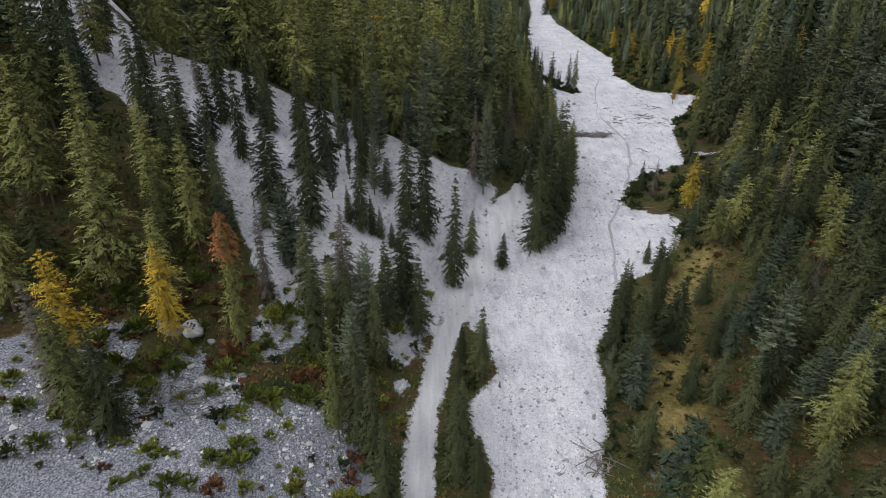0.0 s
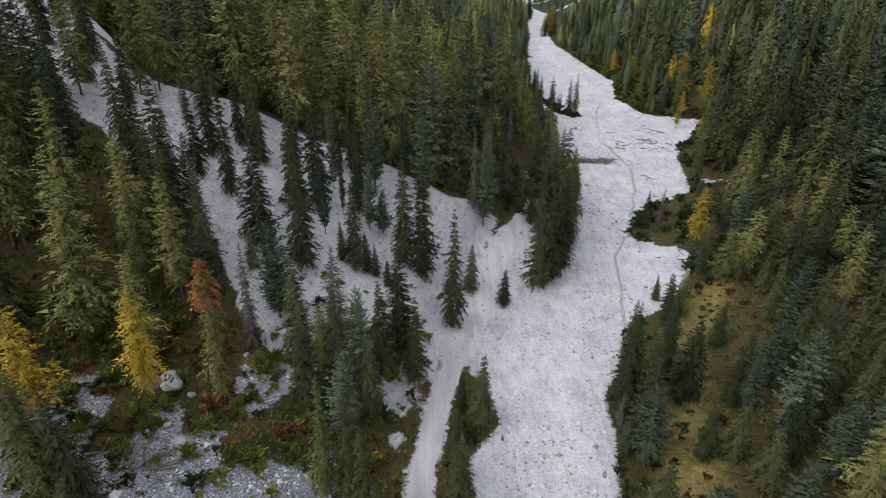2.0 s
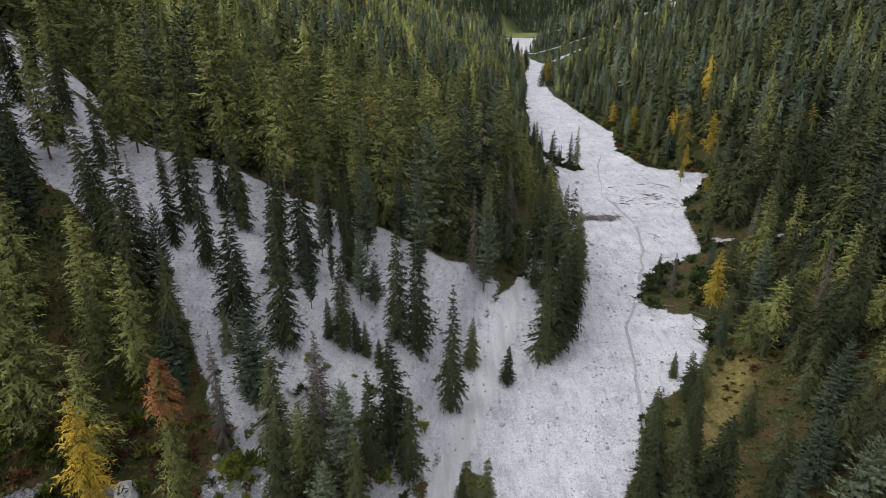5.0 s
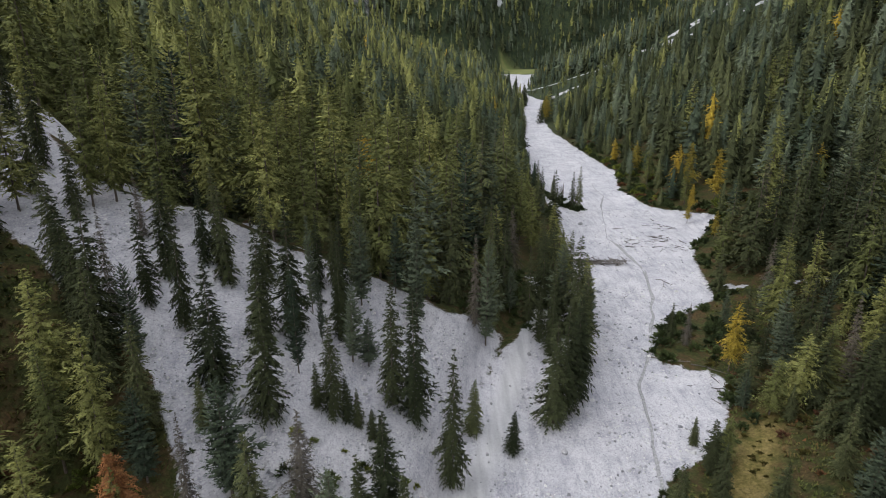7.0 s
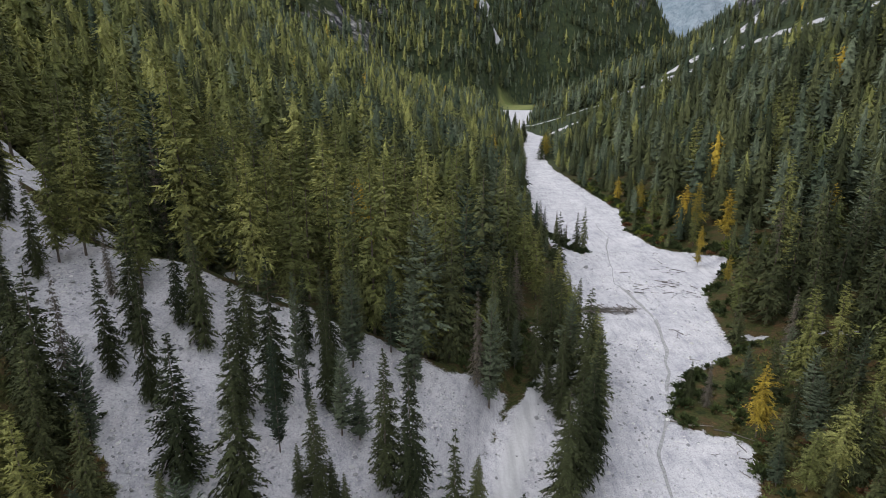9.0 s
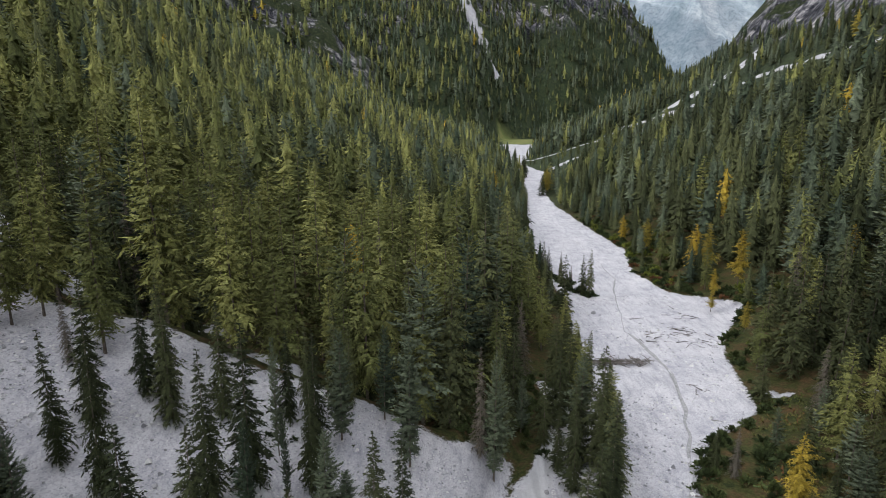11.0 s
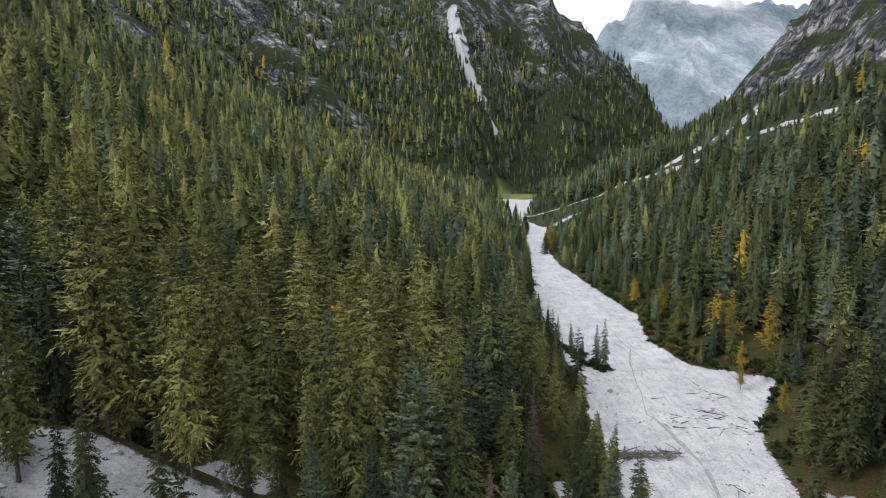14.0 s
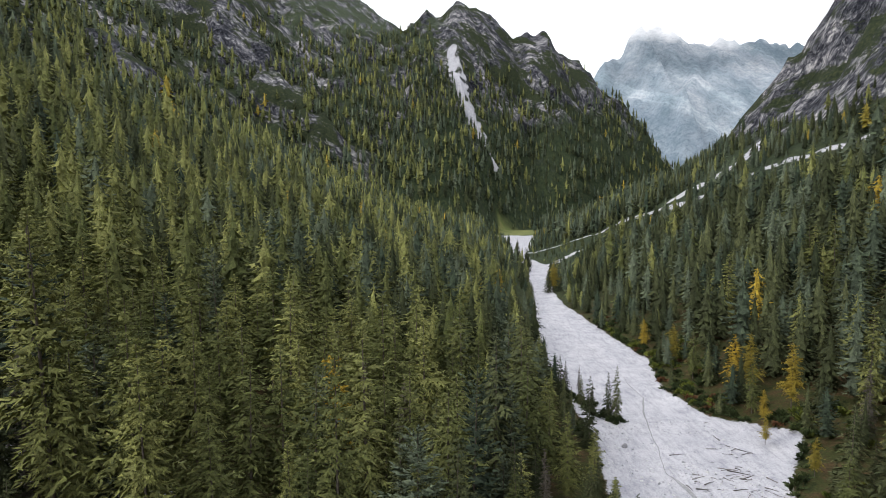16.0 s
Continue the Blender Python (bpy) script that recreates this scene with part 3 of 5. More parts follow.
def tree_models(kind, count, seed, level=0):
    """Some conifers of one kind, 18 m tall, as trunk and crown meshes."""
    out = []
    for i in range(count):
        rng = np.random.default_rng(seed + i)
        tris, normals = outward(shape(kind, rng, 18.0, level))
        crown = mesh_of(kind + "_crown", tris.reshape(-1, 3), np.arange(len(tris) * 3).reshape(-1, 3), [NEEDLES[kind][0]], None, True, normals)
        v, f = trunk_of(18.0, 0.2)
        out.append((mesh_of(kind + "_trunk", v, f, [BARK], None, True), crown))
    return out


LABELS = {
    "spruce": "dark green spruce with drooping boughs on the slope",
    "larch": "yellowish green larch with a loose airy crown",
    "golden_larch": "golden autumn larch with a thin bright crown",
    "pine": "blue-green stone pine with dense upturned boughs",
    "withered_spruce": "brownish grey withered spruce with thin needles",
    "russet_larch": "larch with a rust-red autumn crown",
}
MODELS = {kind: tree_models(kind, n, 10 * i + 10, level) for i, (kind, n, level) in enumerate((("spruce", 6, 0), ("larch", 5, 0), ("golden_larch", 3, 4), ("pine", 4, 0), ("withered_spruce", 2, 4), ("russet_larch", 1, 4)))}
FINE = {"spruce": tree_models("spruce", 5, 110, 4), "larch": tree_models("larch", 3, 120, 4), "pine": tree_models("pine", 3, 130, 4)}
GROUPS = {"spruce": "spruces of the forest", "larch": "larches of the forest", "golden_larch": "golden larches", "pine": "stone pines", "withered_spruce": "withered spruces", "russet_larch": "rust-red larches"}
PICK = random.Random(7)


def plant(kind, x, y, tall, label="", slim=1.0, lean=0.0, fine=False):
    trunk, crown = PICK.choice((FINE if fine and kind in FINE else MODELS)[kind])
    ob = tagged(new(kind), label or LABELS[kind], kind.split("_")[-1], GROUPS[kind])
    for name, me in (("trunk", trunk), ("crown", crown)):
        p = new(name, me)
        p.parent = ob
    k = tall / 18
    ob.matrix_basis = pose(x, y, float(height(x, y)), lean * PICK.uniform(-1, 1), lean * PICK.uniform(-1, 1), PICK.uniform(0, 360)) @ Matrix.Diagonal((k * slim, k * slim, k, 1))
    return ob


# ---- forest ----
def sites(x0, x1, y0, y1, cell, seed):
    rng = np.random.default_rng(seed)
    gx, gy = np.meshgrid(np.arange(x0, x1, cell), np.arange(y0, y1, cell))
    x = gx.ravel() + rng.uniform(-0.48, 0.48, gx.size) * cell
    y = gy.ravel() + rng.uniform(-0.48, 0.48, gx.size) * cell
    return x, y, rng


def growth(x, y):
    """How likely a tree stands there."""
    g, s, dl, dr = forest_masks(x, y)
    keep = np.where(dl > 0, 1.0, np.where(dr > 0, 1.0, 0.75)) * (1 - np.clip(g * 1.4, 0, 1)) * (1 - 0.85 * s)
    keep *= smooth(1.6, 3.2, np.abs(x - along(ROAD, y)) + 100 * (y > 140))
    keep *= 1 - 0.4 * smooth(0.15, 0.5, grain(x, y, 22, 2, 90))
    keep *= np.where((y < 66) & (dl > 0) & (dl < 40), 0.0, 1.0)
    keep *= np.where((y < 52) & (dl > 40), 0.4, 1.0)
    keep *= np.where((dl < 11) & (dr < 0) & (y > 70) & (y < 113), 0.0, 1.0)
    keep *= np.where((dl < 0) & (dr < 0) & (y < 150), 0.0, 1.0)
    keep *= np.where((dr > 0) & (dr < 20) & (y > 72) & (y < 128), 0.85, 1.0)
    keep *= np.where((dr > -6) & (dr < 20) & (y > 150) & (y < 262), 0.7, 1.0)
    keep *= np.where((y > 280) & (beside(CHUTE, x + 4, y) < 6), 0.05, 1.0)
    keep *= np.where((y > 420) & (beside(RUNNEL, x, y) < 9), 0.03, 1.0)
    keep *= np.where((y > 440) & (y < 585) & (x > 70) & (x < 150) & (y > 455 + 0.4 * (x - 66)), 0.5, 1.0)
    keep *= np.where((y > 800) & (y < 925) & (x > 84) & (x < 180), 0.08, 1.0)
    keep *= np.where((y > 420) & (beside(GULLY, x + 10, y) < 17), 0.05, 1.0)
    keep = np.where((x < -27) & (y > 58) & (y < 100), np.maximum(keep, 0.95 * (1 - np.clip(g * 1.4, 0, 1))), keep)
    d = np.maximum(dl, dr)
    keep *= 1 - 0.45 * smooth(210, 290, d)
    keep *= smooth(200, 168, dr + 20 * grain(x, y, 35, 3, 64)) * smooth(620, 450, dl)
    up = np.where(y > 900, height(x, y) - bed_height(y), 0)
    keep *= smooth(330, 190, up - 90 * (x < 0) + 95 * grain(x, y, 60, 4, 63))
    for cx, cy, wide, tall in OUTCROPS:
        keep *= np.where(np.hypot(x - cx, y - cy + 0.35 * wide) < 0.8 * wide, 0.12, 1.0)
    return keep


def kinds_at(x, y, rng):
    dl, dr = along(FLOOR_L, y) - x, x - along(FLOOR_R, y)
    share = 0.27 + 0.25 * grain(x, y, 45, 2, 77) + 0.3 * smooth(20, 90, dl) * (1 - 0.4 * smooth(250, 400, y))
    share = share + (0.05 * smooth(115, 160, y) + 0.22 * smooth(8, 20, dl) * smooth(104, 112, y) * smooth(230, 180, y)) * (dl > 0) + 0.25 * (x < -27) * (y < 100)
    share = np.where((dr > 6) & (y < 900), 0.3 * share, share)
    share = np.where(y > 860, 0.7 * share, share)
    share = np.where((y < 86) & (dl > 0) & (dl < 24), 0.04, share)
    u = rng.random(len(x))
    gold = (y > 200) * 0.006 + 0.03 * (y > 170) * smooth(0.1, 0.5, grain(x, y, 30, 2, 78)) * (dr > 0) * (dr < 40)
    return np.where(u < gold, 3, np.where(u < gold + share, 1, np.where(rng.random(len(x)) < np.where(y > 600, 0.5, 0.22 + 0.16 * smooth(180, 320, y) + 0.3 * (dl > 6) * (y > 110) * (y < 165)), 2, 0)))


KIND = ["spruce", "larch", "pine", "golden_larch"]


def joined_forest(name, label, x, y, tall, kinds, level, seed):
    rng = np.random.default_rng(seed)
    z = height(x, y)
    for ki, kind in enumerate(KIND):
        variants = [outward(shape(kind, np.random.default_rng(seed + 5 * v + 1), 18.0, level), 0.38) for v in range(6)]
        chosen, tints, bent = [], [], []
        for i in np.nonzero(kinds == ki)[0]:
            tris, normals = variants[rng.integers(6)]
            turn, slim = rng.random() * 6.283, rng.uniform(0.88, 1.25)
            v = rotated(tris, turn) * (tall[i] / 18) * np.array([slim, slim, 1])
            chosen.append(v + (x[i], y[i], z[i]))
            bent.append(rotated(normals, turn))
            tints.append(np.full(v.shape[0] * 3, rng.random()))
        if chosen:
            c = np.concatenate(chosen)
            me = mesh_of(name + "_" + kind, c.reshape(-1, 3), np.arange(len(c) * 3).reshape(-1, 3), [NEEDLES[kind][1]], np.concatenate(tints), True, np.concatenate(bent))
            tagged(new(name + "_" + kind, me), label % kind.replace("_", " "), "forest", kind="stuff")


# trees that stand free: kind, x, y, height, slimness
HEROES = (
    ("spruce", 4.9, 60.8, 10.4, 1.15), ("spruce", 9.8, 85.7, 6.4, 1.5), ("spruce", 16.2, 92.0, 16.5, 1.35), ("spruce", 18.0, 95.0, 17.0, 1.3), ("spruce", 24.2, 116.0, 19.0, 1.3),
    ("spruce", 22.0, 103.0, 15.5, 1.2), ("larch", -25.3, 108.8, 21.5, 1.0), ("pine", -3.2, 103.4, 17.0, 1.0), ("spruce", -5.7, 86.0, 17.0, 1.1), ("spruce", -2.9, 85.2, 18.0, 1.1),
    ("spruce", -13.9, 99.9, 15.0, 0.9), ("spruce", -12.6, 107.5, 15.0, 0.9), ("pine", 7.9, 109.6, 18.5, 0.9), ("spruce", 9.2, 115.0, 19.0, 0.95), ("spruce", 1.7, 79.5, 18.5, 0.9),
    ("spruce", 4.8, 89.5, 8.3, 1.4), ("spruce", -12.2, 80.5, 12.5, 1.2), ("spruce", -14.0, 80.5, 6.0, 1.2), ("spruce", -10.6, 80.3, 6.5, 1.2), ("spruce", -9.4, 80.2, 5.2, 1.2),
    ("spruce", -7.6, 79.2, 4.2, 1.6), ("spruce", -6.6, 79.0, 3.6, 1.6), ("spruce", -18.2, 76.5, 18.0, 1.15), ("pine", -19.8, 67.6, 12.5, 1.4), ("spruce", -23.6, 76.8, 15.5, 1.35),
    ("spruce", -29.5, 84.0, 16.0, 0.75), ("golden_larch", -29.8, 53.8, 13.6, 0.9), ("golden_larch", -37.0, 48.3, 14.0, 1.1), ("larch", -46.7, 99.8, 16.0, 1.05), ("larch", -37.6, 101.0, 19.0, 1.2),
    ("golden_larch", -14.5, 140.5, 21.5, 0.85), ("larch", 0.2, 160.0, 16.0, 1.05), ("larch", 9.5, 187.0, 16.0, 1.05), ("larch", 22.0, 154.0, 16.0, 1.1), ("spruce", 31.5, 206.0, 11.5, 1.1),
    ("withered_spruce", -35.5, 81.0, 13.5, 0.7), ("withered_spruce", -39.5, 97.5, 9.0, 0.7), ("spruce", -30.0, 98.5, 14.0, 1.0), ("spruce", -31.5, 97.5, 12.0, 1.0), ("spruce", -18.8, 91.0, 18.0, 1.15),
    ("pine", -16.9, 84.7, 13.5, 0.7), ("pine", -15.2, 91.5, 10.0, 0.5), ("pine", -11.2, 90.5, 11.0, 1.1), ("pine", -9.2, 91.0, 7.0, 1.5), ("spruce", -23.8, 72.5, 6.0, 1.2),
    ("larch", -22.8, 55.0, 16.8, 0.62), ("russet_larch", -22.9, 55.9, 17.2, 0.75), ("withered_spruce", -12.9, 67.0, 13.5, 1.3), ("withered_spruce", -22.0, 63.5, 13.5, 0.7), ("spruce", -11.5, 60.0, 14.5, 1.0),
    ("pine", -9.5, 62.5, 14.0, 1.0), ("spruce", -7.5, 66.0, 12.5, 1.2), ("spruce", -5.2, 69.0, 15.0, 1.2), ("spruce", -3.4, 67.0, 12.0, 1.2), ("larch", -11.1, 47.0, 16.0, 0.62),
    ("spruce", -9.0, 47.5, 15.5, 0.95), ("spruce", -7.2, 45.5, 14.0, 1.0), ("spruce", -5.8, 41.5, 12.0, 1.0), ("spruce", 1.6, 49.0, 9.5, 1.2), ("spruce", 1.4, 45.0, 12.0, 1.2),
    ("spruce", 3.4, 43.5, 8.0, 1.4), ("spruce", 1.9, 57.5, 5.5, 1.3), ("spruce", 2.4, 62.5, 6.0, 1.2), ("spruce", 2.2, 53.0, 6.5, 1.3), ("larch", -33.8, 42.0, 13.5, 1.3),
    ("withered_spruce", -36.5, 44.2, 14.0, 1.3), ("spruce", -31.0, 42.0, 12.5, 1.2), ("spruce", 25.6, 72.0, 10.0, 1.0), ("spruce", 26.8, 73.6, 8.5, 1.0), ("spruce", 23.5, 66.5, 11.5, 1.3),
    ("spruce", 22.4, 62.5, 12.0, 1.3), ("spruce", 23.4, 58.0, 13.0, 1.3), ("pine", 22.6, 54.5, 11.0, 1.3), ("spruce", 24.8, 62.0, 12.0, 1.2), ("spruce", 29.0, 68.0, 8.5, 1.1),
    ("spruce", 31.5, 74.0, 8.5, 1.2), ("spruce", 33.0, 77.5, 8.0, 1.2), ("spruce", 34.8, 62.0, 6.8, 1.5), ("pine", 36.0, 60.5, 7.1, 1.38), ("golden_larch", 46.2, 104.0, 12.0, 1.0),
    ("larch", 58.4, 114.2, 18.0, 1.0), ("golden_larch", 76.7, 200.0, 16.0, 0.95), ("golden_larch", 74.3, 202.5, 15.5, 0.95), ("golden_larch", 79.9, 188.3, 16.0, 0.95), ("larch", 70.5, 218.0, 14.0, 1.1),
    ("larch", 78.2, 154.0, 18.0, 0.85), ("larch", 114.7, 232.0, 17.0, 1.1), ("larch", 128.0, 260.0, 20.0, 1.1), ("golden_larch", 72.5, 186.0, 8.0, 1.0), ("spruce", 34.0, 87.5, 4.5, 1.3),
    ("larch", 64.0, 99.0, 14.0, 1.1), ("larch", 71.0, 113.0, 14.0, 1.1), ("pine", 40.0, 63.7, 9.5, 1.38), ("spruce", 40.5, 114.0, 7.0, 1.0), ("withered_spruce", -12.1, 158.8, 15.0, 0.9),
    ("spruce", 20.4, 98.0, 16.5, 1.2), ("spruce", 23.6, 107.0, 17.0, 1.2), ("pine", 24.8, 111.5, 13.0, 1.2), ("larch", 26.8, 121.0, 13.0, 1.1), ("spruce", 28.0, 126.0, 12.0, 1.1),
    ("larch", 25.0, 133.0, 10.0, 1.1), ("spruce", 26.5, 141.5, 10.0, 1.1), ("larch", 28.0, 147.0, 9.0, 1.1), ("spruce", 27.0, 135.0, 13.0, 1.0), ("larch", 24.5, 128.0, 14.0, 1.0),
    ("spruce", 33.5, 50.0, 8.2, 1.5), ("spruce", 37.0, 53.0, 9.5, 1.5), ("pine", 39.5, 49.0, 9.5, 1.5), ("spruce", 43.0, 53.5, 10.9, 1.5), ("larch", 38.5, 44.0, 8.8, 1.38),
    ("spruce", 45.5, 48.5, 10.2, 1.5), ("pine", 34.5, 45.5, 7.5, 1.5), ("spruce", 41.5, 58.0, 10.2, 1.5), ("spruce", 46.0, 60.5, 10.9, 1.5), ("spruce", 32.5, 41.0, 7.5, 1.5),
    ("spruce", 38.5, 67.5, 8.2, 1.5), ("spruce", 43.5, 66.0, 9.5, 1.5), ("larch", 50.0, 56.0, 10.2, 1.38), ("spruce", 51.5, 63.0, 10.9, 1.5), ("spruce", 36.0, 40.0, 8.2, 1.5),
    ("spruce", 19.0, 110.0, 13.0, 1.15), ("spruce", 20.5, 116.0, 15.0, 1.15), ("spruce", 16.5, 119.5, 14.0, 1.1), ("pine", 22.2, 120.5, 15.0, 1.1), ("spruce", 20.0, 125.0, 15.0, 1.1),
    ("spruce", 23.0, 132.0, 15.0, 1.1), ("larch", 25.5, 139.5, 13.0, 1.1), ("spruce", 26.0, 150.0, 11.0, 1.1), ("spruce", 17.6, 114.0, 9.0, 1.2), ("spruce", 22.6, 141.0, 14.0, 1.1),
    ("spruce", 57.5, 438.0, 12.0, 1.7), ("spruce", 60.0, 450.0, 13.0, 1.7), ("spruce", 63.0, 466.0, 14.0, 1.7), ("spruce", 65.0, 482.0, 13.0, 1.7), ("spruce", 67.0, 500.0, 13.0, 1.7), ("spruce", 63.0, 520.0, 16.0, 1.6),
    ("golden_larch", 62.0, 372.0, 15.0, 1.5), ("spruce", 59.0, 368.0, 12.0, 1.8), ("spruce", 64.5, 381.0, 15.0, 1.6), ("larch", 67.5, 392.0, 16.0, 1.6), ("spruce", 70.0, 402.0, 16.0, 1.6), ("spruce", 46.0, 345.0, 9.0, 1.9), ("spruce", 43.5, 332.0, 8.0, 1.9), ("spruce", 47.5, 356.0, 8.0, 1.9), ("spruce", 42.0, 318.0, 8.0, 1.9),
    ("spruce", -15.0, 58.0, 12.0, 1.3), ("pine", -10.5, 56.0, 11.0, 1.3), ("spruce", -16.5, 64.0, 13.0, 1.2), ("spruce", -8.5, 60.5, 11.0, 1.3), ("larch", -13.5, 60.5, 12.0, 1.1), ("withered_spruce", -5.0, 150.0, 17.0, 0.9), ("withered_spruce", 11.0, 171.0, 16.0, 0.9),
    ("withered_spruce", -31.0, 131.0, 17.0, 0.9), ("withered_spruce", 63.0, 126.0, 13.0, 0.9), ("withered_spruce", 59.0, 96.0, 13.0, 0.9), ("withered_spruce", 16.0, 142.0, 15.0, 0.9), ("withered_spruce", 84.0, 170.0, 15.0, 0.9), ("golden_larch", 68.5, 178.0, 6.0, 1.2), ("golden_larch", 70.5, 232.0, 12.0, 1.1), ("golden_larch", 68.0, 250.0, 10.0, 1.1), ("larch", 73.0, 192.0, 12.0, 1.2),
    ("larch", -34.6, 126.6, 22.7, 1.0), ("larch", -33.4, 130.0, 24.0, 1.15), ("larch", -36.5, 125.2, 22.5, 1.0), ("larch", -28.6, 127.5, 25.5, 1.0), ("larch", -19.6, 142.0, 22.7, 1.0), ("withered_spruce", -41.8, 117.4, 21.5, 0.8), ("withered_spruce", -12.0, 157.4, 14.0, 1.0),
    ("larch", -64.6, 152.5, 27.0, 1.0), ("larch", -38.3, 154.7, 25.4, 1.0), ("golden_larch", 17.6, 279.7, 17.3, 1.0), ("larch", 87.0, 174.0, 24.4, 0.9), ("larch", 95.5, 250.5, 24.0, 1.0), ("larch", 126.8, 255.4, 20.8, 1.0), ("larch", 119.7, 220.0, 18.0, 1.0),
    ("larch", 125.0, 242.5, 27.0, 0.9), ("golden_larch", 101.6, 178.0, 12.6, 1.0), ("larch", 71.7, 114.3, 11.0, 1.1), ("larch", -42.0, 68.6, 18.6, 1.0), ("larch", -36.2, 70.0, 14.5, 1.2), ("larch", -30.6, 66.5, 15.6, 1.0), ("spruce", -11.2, 109.1, 11.2, 1.0),
    ("spruce", 35.4, 62.8, 7.3, 1.2), ("larch", 55.5, 76.2, 12.8, 1.1), ("larch", 92.0, 141.0, 21.0, 1.0), ("golden_larch", 69.0, 162.5, 7.5, 1.0), ("larch", -45.2, 103.0, 17.0, 1.1), ("larch", -52.0, 93.0, 17.0, 1.1),
    ("spruce", -33.0, 72.5, 14.0, 1.1), ("spruce", -36.5, 77.0, 13.0, 1.1), ("spruce", -28.6, 70.5, 12.5, 1.2), ("spruce", -39.5, 80.5, 14.0, 1.1), ("pine", -31.5, 76.5, 11.0, 1.1), ("larch", -34.0, 66.0, 13.0, 1.1), ("spruce", -43.0, 85.0, 14.0, 1.0), ("pine", -27.2, 66.8, 10.0, 1.2),
    ("spruce", -55.0, 104.0, 15.0, 0.9), ("larch", -58.0, 108.0, 17.0, 1.0), ("spruce", -50.0, 106.0, 14.0, 0.9), ("spruce", -61.5, 104.0, 15.0, 0.9), ("spruce", -53.0, 98.0, 13.0, 0.9), ("larch", -66.0, 108.5, 16.0, 1.0), ("spruce", -63.5, 112.0, 14.0, 1.0), ("spruce", -47.0, 96.0, 12.0, 0.9),
    ("spruce", -34.1, 91.6, 15.0, 1.00), ("spruce", -27.9, 95.2, 14.0, 1.00), ("spruce", -23.9, 98.6, 14.0, 1.00), ("spruce", -17.4, 102.4, 12.0, 0.90), ("spruce", -15.6, 104.8, 12.0, 0.80), ("pine", -17.4, 96.8, 14.0, 0.60), ("spruce", -13.2, 94.2, 14.0, 1.00), ("pine", -11.4, 102.7, 14.0, 1.10), ("pine", -6.8, 109.6, 13.0, 1.00), ("spruce", -34.0, 85.6, 13.0, 0.90), ("spruce", -21.6, 87.7, 16.0, 1.00),
    ("withered_spruce", 6.2, 111.5, 16.0, 0.8), ("withered_spruce", 42.5, 112.0, 8.0, 1.0), ("withered_spruce", 49.3, 68.0, 8.2, 1.12), ("withered_spruce", 46.5, 54.2, 8.2, 1.12), ("withered_spruce", 38.2, 213.8, 7.0, 0.7), ("spruce", 39.8, 193.0, 11.5, 0.9), ("spruce", 41.7, 192.4, 13.0, 0.9), ("spruce", 36.0, 203.0, 8.0, 1.1), ("spruce", 37.6, 198.5, 6.0, 1.2), ("spruce", 33.5, 209.0, 9.0, 1.1), ("withered_spruce", 40.0, 207.0, 5.0, 0.7),
)


